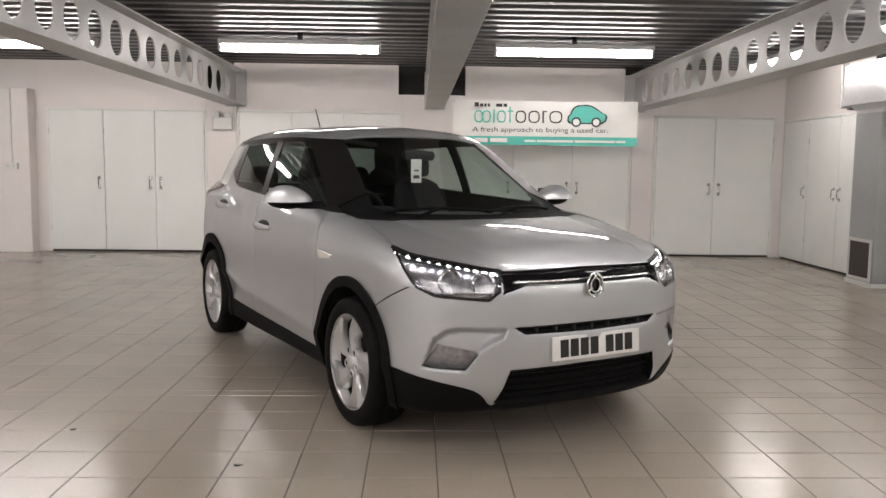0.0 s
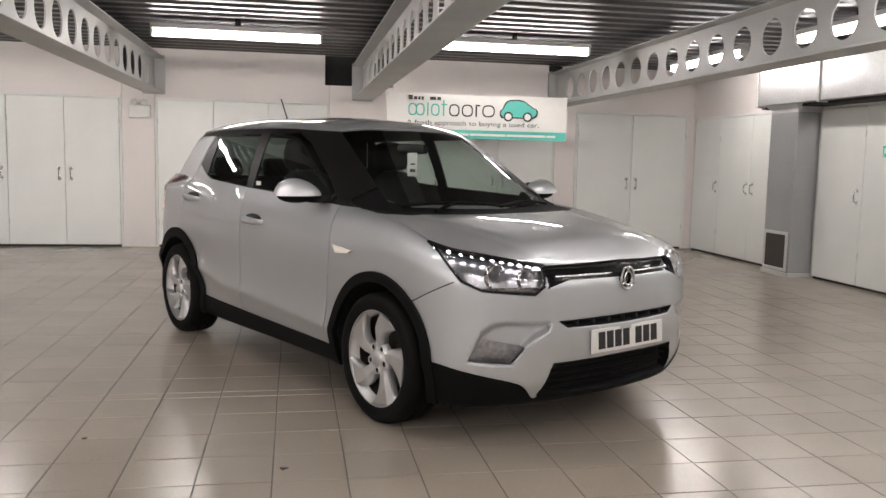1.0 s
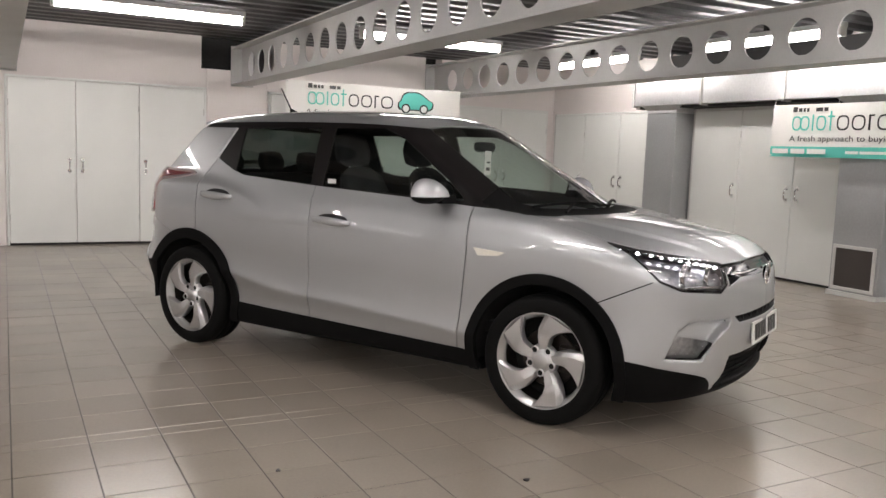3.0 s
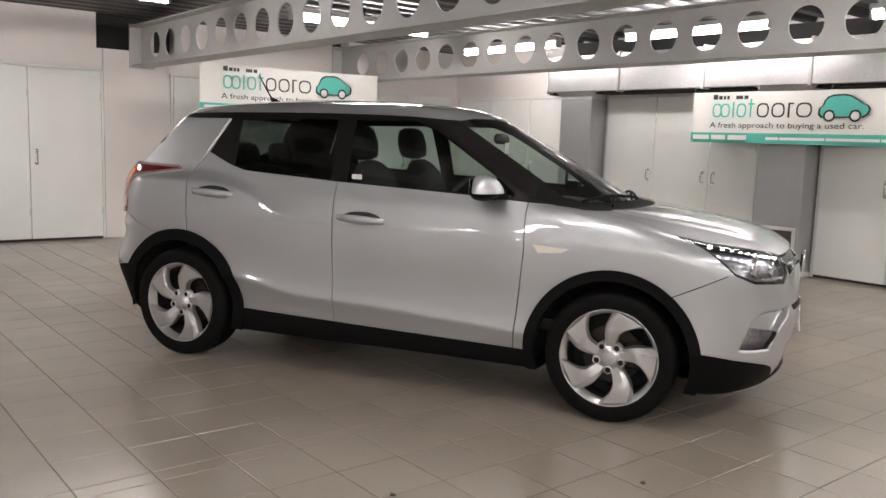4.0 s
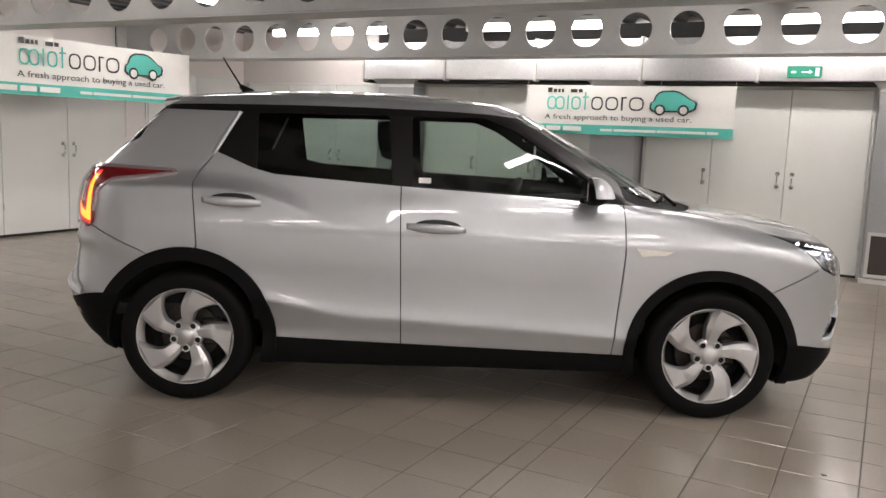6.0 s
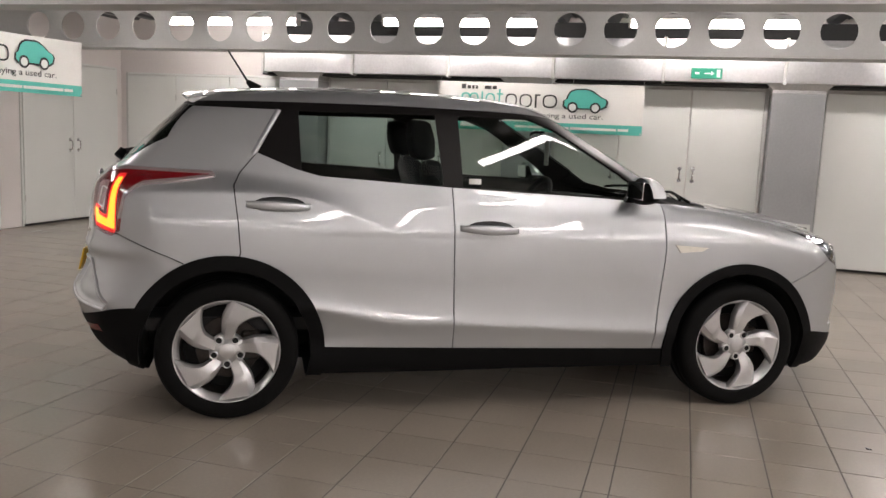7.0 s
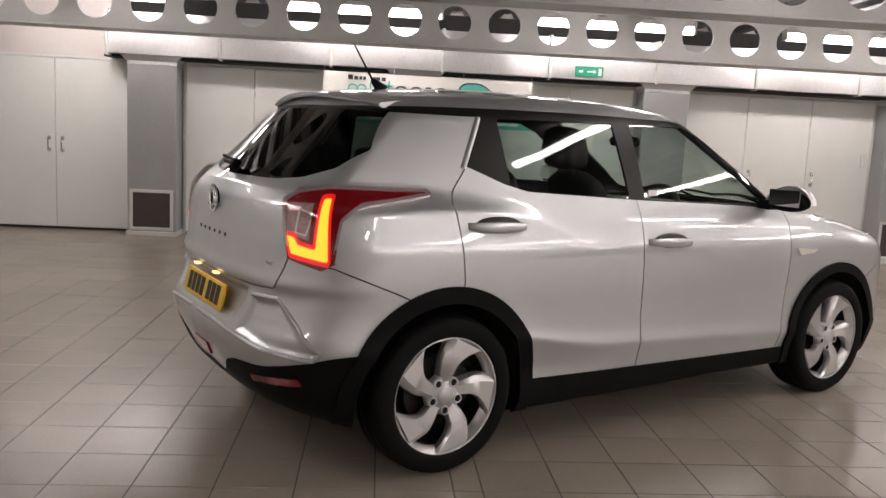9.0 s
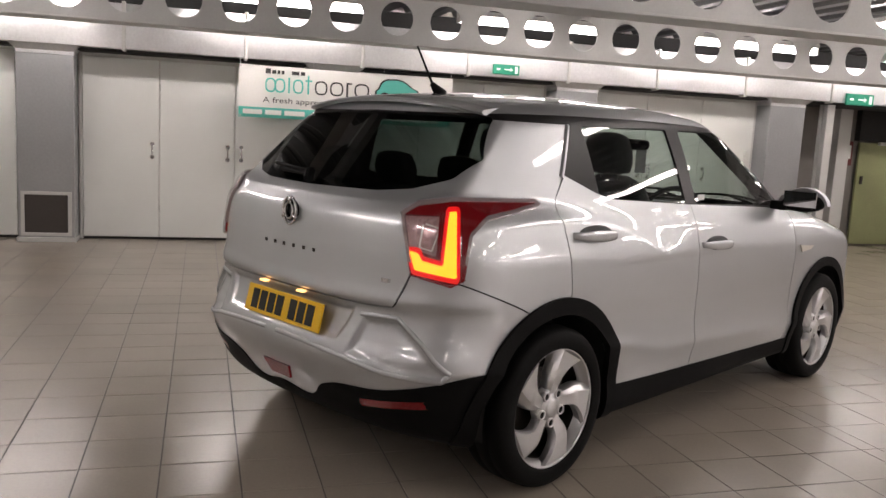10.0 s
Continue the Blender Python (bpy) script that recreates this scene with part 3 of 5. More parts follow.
bonnet_edge = .713 + .08 * (cx - 2.36)
xr_seam = np.interp(cz, (.70, .782, .92, 1.085, 1.14, 1.236), (.02, .057, .045, .022, .045, .122))
xb_seam = np.interp(cz, (.30, .40, 1.11), (1.064, 1.063, 1.040))
xf_seam = np.interp(cz, (.29, .324, .824, 1.052), (2.105, 2.111, 2.149, 2.137))
assign((cx > xr_seam) & (cx <= xb_seam), "rear_door")
assign((cx > xb_seam) & (cx <= xf_seam), "front_door")
assign(cx <= xr_seam, "rear_quarter")
assign((cx > 2.30) & (cz > .84) & (ca < bonnet_edge), "bonnet")
bump_f = (cx > 2.8) & (cz < np.interp(cx, (2.86, 3.12, 3.2), (.645, .768, .80)))
assign(bump_f, "front_bumper")
assign((cx > 3.2) & (cz < .85) & (kind != "bonnet"), "front_bumper")
assign((cx > 3.15) & (cz < .842), "front_bumper")
bump_r = (cx < -.19) & (cz < np.interp(cx, (-.512, -.478, -.235, -.19), (.86, .85, .751, .73)))
assign(bump_r, "rear_bumper")
gate_side = np.interp(cz, (.752, .77, .88, 1.1, 1.2), (.585, .60, .636, .60, .64))
assign((cx < -.3) & (cz > .752) & (ca < gate_side) & (cz < 1.25), "tailgate")
assign(F_DLO < 0, "pillar_trim")
assign((F_ROOF < 0) & (cz > 1.437) & (cx < .24), "pillar_trim")
assign((F_ROOF > 0) & (cz > 1.4) & (cx < 1.75), "roof")
assign((F_COWL < 0) & (cz > .985) & (cx > 2.15) & (ca < .73), "cowl")
assign((cz > 1.0) & (cx > 1.4) & (F_SCR > 0) & (F_DLO < 0) & (F_ROOF < 0), "pillar_trim")
assign(F_PR < 0, "rear_side_window")
assign(F_PF < 0, "front_side_window")
assign(F_SCR < 0, "windscreen")
assign(F_GB < 0, "rear_window")
assign((A_R < 0) & (ca > .45), "arch_rear")
assign((A_F < 0) & (ca > .45), "arch_front")
assign((F_SILL < 0) & (cx > .2) & (cx < 2.4) & ~((A_R < 0) | (A_F < 0)), "sill")
assign((F_LIP < 0) & (cx > 2.8) & ~(A_F < 0), "front_lip")
assign((F_VAL < 0) & (cx < -.2) & ~(A_R < 0), "rear_valance")
assign((F_REFL < 0) & (kind == "rear_valance"), "rear_reflector")
assign(F_HEAD < 0, "headlamp")
assign(F_BAND < 0, "band")
assign(F_SLIT < 0, "slit")
assign((F_INT < 0) & (F_LIP > 0), "intake")
assign(F_FOG < 0, "fog")
assign(F_TAIL < 0, "tail")
assign((F_STRIP < 0) & (F_TAIL < 0), "tail_strip")
assign(GAP & ~np.isin(kind, ("windscreen", "rear_window", "rear_side_window", "front_side_window", "headlamp", "tail", "tail_strip", "band", "slit", "intake", "arch_rear", "arch_front", "sill", "front_lip", "rear_valance", "pillar_trim", "cowl")), "gap")
assign((side_n[:, 2] < -.75) & (cz < .27), "underbody")
assign((F_WELL < 0) & (ca > .5), "open")


def sheet(name, mask, material, parent, sides=(1, -1), lift=0.0, thick=0.012, label="", split=False, grow=None):
    """A panel out of the body's surface: its outer face, and a rim turned inwards."""
    obs = []
    for sg in ([[s0] for s0 in sides] if split else [list(sides)]):
        verts, faces, norms = [], [], []
        for s0 in sg:
            T = T0[mask]
            u, inv = np.unique(T, return_inverse=True)
            T = inv.reshape(-1, 3)
            N = (NP if lift < -0.011 else N0)[u].copy()
            P = V0[u] + N * lift
            e = np.sort(np.concatenate([T[:, [0, 1]], T[:, [1, 2]], T[:, [2, 0]]]), 1)
            d = np.concatenate([T[:, [0, 1]], T[:, [1, 2]], T[:, [2, 0]]])
            _, iv, cn = np.unique(e, axis=0, return_inverse=True, return_counts=True)
            rim = d[cn[iv.reshape(-1)] == 1]
            on_mid = (np.abs(V0[u][rim][:, :, 1]) < 1e-4).all(1)
            rim = rim[~on_mid]
            q = np.unique(rim)
            o1 = len(P)
            look_up = -np.ones(len(P), int)
            look_up[q] = np.arange(len(q))
            P2, P3 = P[q], P[q] - N[q] * thick
            allP = np.concatenate([P, P2, P3])
            inw = np.zeros((len(q), 3))
            for c in (0, 1):
                edge = P[rim[:, 1]] - P[rim[:, 0]]
                np.add.at(inw, look_up[rim[:, c]], np.cross(edge, N[rim[:, 0]]))
            inw /= np.maximum(np.linalg.norm(inw, axis=1), 1e-9)[:, None]
            allN = np.concatenate([N, inw, inw])
            a, b = look_up[rim[:, 0]] + o1, look_up[rim[:, 1]] + o1
            F2 = np.concatenate([np.stack([b, a, a + len(q)], 1), np.stack([b, a + len(q), b + len(q)], 1)])
            F = np.concatenate([T, F2]) if thick else T
            if s0 < 0:
                allP, allN, F = allP * (1, -1, 1), allN * (1, -1, 1), F[:, ::-1]
            faces += (F + sum(len(v) for v in verts)).tolist()
            verts.append(allP)
            norms.append(allN)
        me = bpy.data.meshes.new(name)
        me.from_pydata(np.concatenate(verts).tolist(), [], faces)
        me.materials.append(material)
        me.shade_smooth()
        me.normals_split_custom_set_from_vertices(np.concatenate(norms).tolist())
        ob = new(name, me)
        ob.parent = parent
        if label:
            ob["label"] = label
        obs.append(ob)
    return obs


K = lambda *names: np.isin(kind, names)
for nm, label in (("bonnet", ""), ("front_bumper", ""), ("tailgate", ""), ("rear_bumper", ""), ("roof", "")):
    sheet(nm, K(nm), M_PAINT, car)
for nm in ("front_door", "rear_door", "wing", "rear_quarter"):
    sheet({"wing": "front_wing"}.get(nm, nm), K(nm), M_PAINT, car, split=True)
sheet("pillar_trim", K("pillar_trim"), M_PILLAR, car, lift=-0.002, label="gloss black window pillars and frames", split=True)
sheet("cowl", K("cowl"), M_BLACK, car, lift=-0.008, label="black plastic cowl grille")
sheet("sill_cladding", K("sill"), M_BLACK, car, lift=0.006, label="black plastic sill cladding", split=True)
sheet("wheel_arch_trim", K("arch_rear"), M_BLACK, car, lift=0.014, thick=0.03, label="black plastic wheel arch trim", split=True)
sheet("wheel_arch_trim", K("arch_front"), M_BLACK, car, lift=0.014, thick=0.03, label="black plastic wheel arch trim", split=True)
sheet("front_lip", K("front_lip"), M_BLACK, car, lift=0.004, label="black plastic lower bumper")
sheet("rear_valance", K("rear_valance"), M_BLACK, car, lift=0.004, label="black plastic rear valance")
sheet("underbody", K("underbody"), M_GAP, car, thick=0)
sheet("windscreen", K("windscreen"), M_SCREEN, car, lift=-0.004, thick=0, label="clear windscreen glass")[0].visible_shadow = False
sheet("rear_window", K("rear_window"), M_REARGLASS, car, lift=-0.003, thick=0, label="tinted rear window glass")
for ob in sheet("side_window", K("front_side_window"), M_PANE, car, lift=-0.004, thick=0, split=True) + sheet("side_window", K("rear_side_window"), M_PRIVACY, car, lift=-0.004, thick=0, split=True):
    ob.visible_shadow = False
lining = ~K("windscreen", "rear_window", "front_side_window", "rear_side_window", "underbody", "headlamp", "fog", "tail", "tail_strip", "open")
sheet("inner_shell", lining, M_GAP, car, lift=-0.014, thick=0, label="dark inner shell behind the panel gaps")
sheet("upper_grille", K("band"), M_GLOSS, car, label="gloss black upper grille band")
sheet("middle_grille", K("slit"), M_BLACK, car)
sheet("lower_grille", K("intake"), M_BLACK, car)

# lamps in the body
for s0 in (-1, 1):
    lamp_f = sheet("headlamp", K("headlamp"), M_LENS, car, sides=(s0,), lift=-0.001, label="clear headlamp lens with lit daytime lamps")[0]
    lamp_f.visible_shadow = False
    sheet("housing", K("headlamp"), M_HOUSING, lamp_f, sides=(s0,), lift=-0.045, thick=-0.042)
    sheet("bezel", K("headlamp") & (F_BEZEL > 0), M_PILLAR, lamp_f, sides=(s0,), lift=-0.004, label="black edge round the lamp")
    back_l = sheet("fog_lamp", K("fog"), M_LENS, car, sides=(s0,), lift=0.002, label="clear fog lamp lens")[0]
    back_l.visible_shadow = False
    sheet("reflector", K("fog"), M_HOUSING, back_l, sides=(s0,), lift=-0.022, thick=-0.02)
    tl = sheet("tail_lamp", K("tail", "tail_strip"), M_LENS, car, sides=(s0,), lift=0.019, thick=0.018, label="red and clear tail lamp, lit")[0]
    tl.visible_shadow = False
    sheet("light_strip", K("tail_strip"), M_TAILLED, tl, sides=(s0,), lift=0.004, label="lit orange-red lamp strip")
    rim = K("tail") & (F_RIM > 0) & (cz > .92)
    rim_red = K("tail") & (F_STRIP2 < 0) & ~rim
    clear = K("tail") & (F_CLEAR < 0) & ~rim_red & ~rim
    sheet("red_glow", rim_red, M_TAILRED, tl, sides=(s0,), lift=0.003, label="glowing red lamp edge")
    sheet("lamp_edge", rim, M_EDGE, tl, sides=(s0,), lift=0.012, thick=0.02, label="clear outer edge of the lamp")
    sheet("red_lens", K("tail") & ~clear & ~rim_red & ~rim, M_REDLENS, tl, sides=(s0,), lift=0.008, label="dark red lens")
    sheet("reflector", clear, M_PINK, tl, sides=(s0,), lift=-0.002, label="clear pinkish reflector")
    sheet("lamp_back", K("tail", "tail_strip"), M_GAP, tl, sides=(s0,), lift=-0.035, thick=-0.034)


def on_body(x, y, z, axis, sign):
    """Move a point along one axis onto the body's surface."""
    p = np.array([[x, y, z]], float)
    lo, hi = 0.45 if axis == 1 else 1.3, 1.2 if axis == 1 else (3.8 if sign > 0 else -1.2)
    if axis == 1:
        lo, hi = lo * sign, hi * sign
    for _ in range(3):
        line = np.repeat(p, 33, 0)
        line[:, axis] = np.linspace(lo, hi, 33)
        inside = np.nonzero(body_field(*line.T) < 0)[0]
        k = min(inside[-1] if len(inside) else 0, 31)
        lo, hi = line[k, axis], line[k + 1, axis]
    p[0, axis] = (lo + hi) / 2
    return Vector(p[0])


def ball(c, r, n=12, squash=(1, 1, 1)):
    bm = bmesh.new()
    bmesh.ops.create_uvsphere(bm, u_segments=n * 2, v_segments=n, radius=1.0)
    for v in bm.verts:
        v.co = Vector(c) + Vector((v.co.x * r * squash[0], v.co.y * r * squash[1], v.co.z * r * squash[2]))
    return bm


def lathe(prof, n=48, axis_y=True):
    """prof: (radius, depth) pairs turned about the y axis."""
    bm = bmesh.new()
    rings = []
    for r, d in prof:
        rings.append([bm.verts.new((r * math.cos(2 * math.pi * i / n), d, r * math.sin(2 * math.pi * i / n))) for i in range(n)])
    for p, q in zip(rings, rings[1:]):
        for i in range(n):
            bm.faces.new((p[i], p[(i + 1) % n], q[(i + 1) % n], q[i]))
    return tidy(bm)


head_lamps = [o for o in car.children if o.name.startswith("headlamp")]
for ob, s0 in zip(head_lamps, (-1, 1)):
    for k in range(12):
        t = k / 11
        zz = .902 + (.828 - .902) * t
        yy = .782 + (.45 - .782) * t ** 1.05
        p = on_body(0, s0 * yy, zz, 0, 1)
        c = p - Vector((0.022, s0 * 0.012, 0.004))
        part("led", ball(c, 0.0105, 6, (1.1, 1.55, .85)), M_LED, ob)
    for yy, zz, r in ((.655, .795, .050), (.53, .785, .046)):
        p = on_body(0, s0 * yy, zz, 0, 1)
        bm = lathe([(0.004, .03), (r * .5, .028), (r * .8, .018), (r, 0.0), (r * 1.12, 0.0), (r * 1.15, .02)], 28)
        bmesh.ops.transform(bm, verts=bm.verts, matrix=Matrix.Translation(p - Vector((0.040, s0 * .01, 0))) @ Matrix.Rotation(radians(90), 4, "Z"))
        part("reflector", bm, M_BOWL, ob, "", True)
        part("bulb", ball(p - Vector((0.05, s0 * .01, 0)), r * .55, 8), M_LENS, ob, "", True)
    bm = bmesh.new()
    for k in range(10):
        t = k / 9
        yy = .70 - .22 * t
        p = on_body(0, s0 * yy, .742 + .004 * math.sin(3 * t), 0, 1)
        add_box(bm, p - Vector((.04, .012, .006)), p - Vector((.02, -.012, -.006)))
    part("trim_strip", bm, M_CHROME, ob)

# grille trim: chrome line, vertical ribs, badge
for s0 in (-1, 1):
    bm = bmesh.new()
    prev = None
    for k in range(18):
        p = on_body(0, s0 * (.065 + .335 * k / 17), .795, 0, 1) + Vector((0.006, 0, 0))
        if prev is not None:
            add_tube(bm, prev, p, 0.006, 6, cap=False)
        prev = p
    part("grille_trim", bm, M_CHROME, car, "thin chrome grille line", True)
for yy in (-.30, -.20, -.10, 0, .10, .20, .30):
    p = on_body(0, yy, .585, 0, 1)
    part("grille_rib", box((p.x - .01, yy - .006, .566), (p.x + .022, yy + .006, .603)), M_TRIM, car)
for zz in (.28, .315, .35, .385):
    bm = bmesh.new()
    prev = None
    for k in range(25):
        yy = -.42 + .84 * k / 24
        p = on_body(0, yy, zz, 0, 1) + Vector((0.012, 0, 0))
        if prev is not None:
            add_tube(bm, prev, p, 0.006, 5, cap=False)
        prev = p
    part("grille_bar", bm, M_BLACK, car)


def badge(x, z, face):
    bm = bmesh.new()
    n = 40
    for r0, h, tw in ((.050, .012, .006), (.030, .016, .005)):
        ring = []
        for i in range(n):
            a0 = 2 * math.pi * i / n
            ring.append(Vector((x + face * h, r0 * math.cos(a0) * .88, z + r0 * 1.08 * math.sin(a0))))
        for i in range(n):
            add_tube(bm, ring[i], ring[(i + 1) % n], tw, 6, cap=False)
    for a0 in (90, 210, 330):
        c, s = math.cos(radians(a0)), math.sin(radians(a0))
        add_tube(bm, (x + face * .014, .028 * c, z + .03 * s), (x + face * .012, .052 * c, z + .056 * s), 0.009, 6)
    b = part("badge", bm, M_CHROME, car, "round chrome badge", True)
    part("badge_back", tube((x - face * .002, 0, z), (x + face * .008, 0, z), 0.045, 24), M_GLOSS, b)


badge(3.432, .772, 1)
badge(-.672, 1.042, -1)


def plate(m, material, label):
    ob = part("number_plate", box((-.26, -.005, -.056), (.26, .004, .056), 0.003), material, car, label)
    ob.matrix_local = m
    xx = -.215
    for k in range(7):
        if k == 4:
            xx += .033
        part("bar", box((xx, -.0068, -.040), (xx + .046, -.0052, .040)), M_INK, ob)
        xx += .058
    return ob


plate(pose(3.446, 0.02, .492, -4, 0, 90), M_PLATE, "white number plate with dark bars")
plate(pose(-.728, -.035, .662, -13, 0, -90), M_YELLOW, "yellow number plate with dark bars")
for yy in (.13, -.13):
    part("plate_lamp", box((-.722, yy - .02, .737), (-.700, yy + .02, .744), 0.002), M_PLATE_LAMP, car, "lit number plate lamp")
for k in range(6):
    yy = .155 - k * .066
    p = on_body(0, yy, .908, 0, -1)
    part("letter_bar", box((p.x - .003, yy - .007, .900), (p.x + .004, yy + .007, .914)), M_IRON, car, "small dark chrome bar")
p = on_body(0, -.545, .845, 0, -1)
part("lettering", box((p.x - .006, -.565, .838), (p.x + .01, -.52, .852)), M_CHROME, car, "small chrome bar")


# bevelled edges of the rear bumper's hollows
for s0 in (-1, 1):
    bm = bmesh.new()
    prev = None
    corner = ((.455, .708), (.60, .714), (.70, .630), (.785, .535), (.765, .503), (.60, .520), (.43, .552), (.22, .568), (.0, .572))
    for (a0, z0), (a1, z1) in zip(corner, corner[1:]):
        for k in range(6):
            t = k / 6
            p = on_body(0, s0 * (a0 + (a1 - a0) * t), z0 + (z1 - z0) * t, 0, -1) + Vector((.002, 0, 0))
            if prev is not None:
                add_tube(bm, prev, p, .0095, 8, cap=False)
            prev = p
    part("bumper_edge", bm, M_PAINT, car, "", True)

# pink bracket shapes inside the clear part of the tail lamps
for ob, s0 in zip([o for o in car.children if o.name.startswith("tail_lamp")], (-1, 1)):
    bm = bmesh.new()
    prev = None
    for aa, zz in ((.648, 1.055), (.652, .975), (.690, .965), (.700, 1.045), (.655, 1.058)):
        p = on_body(0, s0 * aa, zz, 0, -1) + Vector((-.006, 0, 0))
        if prev is not None:
            add_tube(bm, prev, p, .0035, 6)
        prev = p
    part("bracket", bm, M_WHITE, ob, "pale outline inside the lamp")

# wheel housings
for wx, wz in WHEELS:
    for s0 in (-1, 1):
        bm = bmesh.new()
        n, rr = 28, .392
        ring = [(wx + rr * math.cos(a0), wz + rr * math.sin(a0)) for a0 in [radians(-9 + 198 * i / n) for i in range(n + 1)]]
        o = [bm.verts.new((x, s0 * .835, z)) for x, z in ring]
        i_ = [bm.verts.new((x, s0 * .50, z)) for x, z in ring]
        for k in range(n):
            bm.faces.new((o[k], o[k + 1], i_[k + 1], i_[k]))
        bm.faces.new(i_)
        part("wheel_housing", tidy(bm), M_GAP, car)

# wheels
def wheel(wx, s0):
    """An 18 inch wheel: swept five-spoke alloy, tyre, disc and bolts. Built about its own axle, outer face to -y."""
    rim = part("wheel", lathe([(.236, -.100), (.241, -.104), (.244, -.098), (.238, -.088), (.224, -.080), (.214, -.055)], 64), M_RIM, car, "swept five-spoke silver alloy wheel", True)
    rim.matrix_local = pose(wx, s0 * .755, .325) @ (Matrix.Identity(4) if s0 < 0 else Matrix.Rotation(math.pi, 4, "Z"))
    tyre = [(.238, -.098), (.243, -.106), (.255, -.110), (.285, -.112), (.306, -.107), (.318, -.094), (.324, -.075), (.3265, -.04)]
    tyre += [(.3235, -.036), (.3235, -.030), (.327, -.026), (.327, .026), (.3235, .030), (.3235, .036), (.3265, .04), (.324, .075), (.318, .094), (.285, .110), (.24, .10)]
    part("tyre", lathe(tyre, 72), M_TYRE, rim, "black rubber tyre", True)
    # deep part of the alloy, coloured dark iron to carry its shade
    part("barrel", lathe([(.214, -.055), (.205, .06), (.235, .09)], 48), M_IRON, rim, "inner barrel, its shade put in with a dark iron colour", True)
    part("brake_disc", lathe([(.0, -.005), (.145, -.005), (.148, .0), (.145, .02), (.0, .02)], 40), M_IRON, rim)
    part("brake_caliper", box((.06, -.03, -.06), (.15, .04, .08), 0.012), M_IRON, rim)
    part("barrel_back", lathe([(.06, .03), (.21, .035), (.214, .05)], 32), M_GAP, rim)
    for k in range(5):
        bm = bmesh.new()
        base = 90 + 72 * k
        rows = []
        for i in range(15):
            t = i / 14
            r = .046 + (.234 - .046) * t
            lead = base + float(np.interp(r, (.046, .09, .125, .155, .19, .234), (25, 17, 13, 10, 4, -3)))
            tail = base + float(np.interp(r, (.046, .09, .125, .155, .19, .234), (-27, -24, -23, -28, -36, -46)))
            dep = float(np.interp(r, (.046, .07, .12, .16, .234), (-.084, -.086, -.099, -.103, -.101)))
            ridge = lead + (tail - lead) * float(np.interp(r, (.046, .13, .234), (.20, .34, .16)))
            row = []
            for ang, dd in ((lead, dep + .024), (lead + (tail - lead) * .06, dep + .012), (ridge, dep), (tail - (tail - lead) * .07, dep + .002), (tail, dep + .014)):
                row.append(bm.verts.new((r * math.cos(radians(ang)), dd, r * math.sin(radians(ang)))))
            rows.append(row)
        for p, q in zip(rows, rows[1:]):
            for j in range(4):
                bm.faces.new((p[j], p[j + 1], q[j + 1], q[j]))
        ext = bmesh.ops.extrude_face_region(bm, geom=list(bm.faces))
        for v in [g for g in ext["geom"] if isinstance(g, bmesh.types.BMVert)]:
            v.co.y += .028
        tidy(bm)
        sp = part("spoke", bm, M_RIM, rim)
        sp.data.shade_smooth()
        sp.data.set_sharp_from_angle(angle=radians(28))
        a0 = radians(base + 36)
        bm = tube((.062 * math.cos(a0), -.0885, .062 * math.sin(a0)), (.062 * math.cos(a0), -.06, .062 * math.sin(a0)), .0138, 14)
        part("wheel_bolt", bm, M_GAP, rim)
        bm = lathe([(.0125, -.070), (.0140, -.092), (.0195, -.093), (.0215, -.070)], 18)
        bmesh.ops.translate(bm, verts=bm.verts, vec=(.062 * math.cos(a0), 0, .062 * math.sin(a0)))
        part("bolt_seat", bm, M_RIM, rim, "", True)
    part("centre_cap", lathe([(0, -.099), (.030, -.098), (.038, -.092), (.042, -.086), (.078, -.082), (.084, -.05)], 40), M_RIM, rim, "", True)


for wx in (0.0, 2.6):
    for s0 in (-1, 1):
        wheel(wx, s0)

# door handles, side repeaters, mirrors
for hx, hz in ((.222, 1.002), (1.22, .912)):
    for s0 in (-1, 1):
        p = on_body(hx, s0 * .9, hz, 1, s0)
        bm = bmesh.new()
        rows = []
        for i in range(17):
            t = i / 16
            px = hx - .145 + .29 * t
            out = .036 * math.sin(math.pi * t) ** .45 if 0 < t < 1 else 0
            hh = .014 + .010 * math.sin(math.pi * t)
            row = [bm.verts.new((px, p.y + s0 * (out + .007 * math.cos(a0)), hz + .004 * (1 - 2 * t) + hh * math.sin(a0))) for a0 in [2 * math.pi * j / 10 for j in range(10)]]
            rows.append(row)
        for a, b in zip(rows, rows[1:]):
            for j in range(10):
                bm.faces.new((a[j], a[(j + 1) % 10], b[(j + 1) % 10], b[j]))
        bm.faces.new(rows[0])
        bm.faces.new(rows[-1])
        part("door_handle", tidy(bm), M_PAINT, car, "silver door handle over a cup whose shade is coloured in", True)
        # dark flat bulge: shade of the body-coloured cup, put in as colour
        bm = ball((hx + .005, p.y - s0 * .0075, hz - .002), 1, 10, (.128, .0150, .042))
        part("handle_cup", bm, M_TRIM, car, "", True)
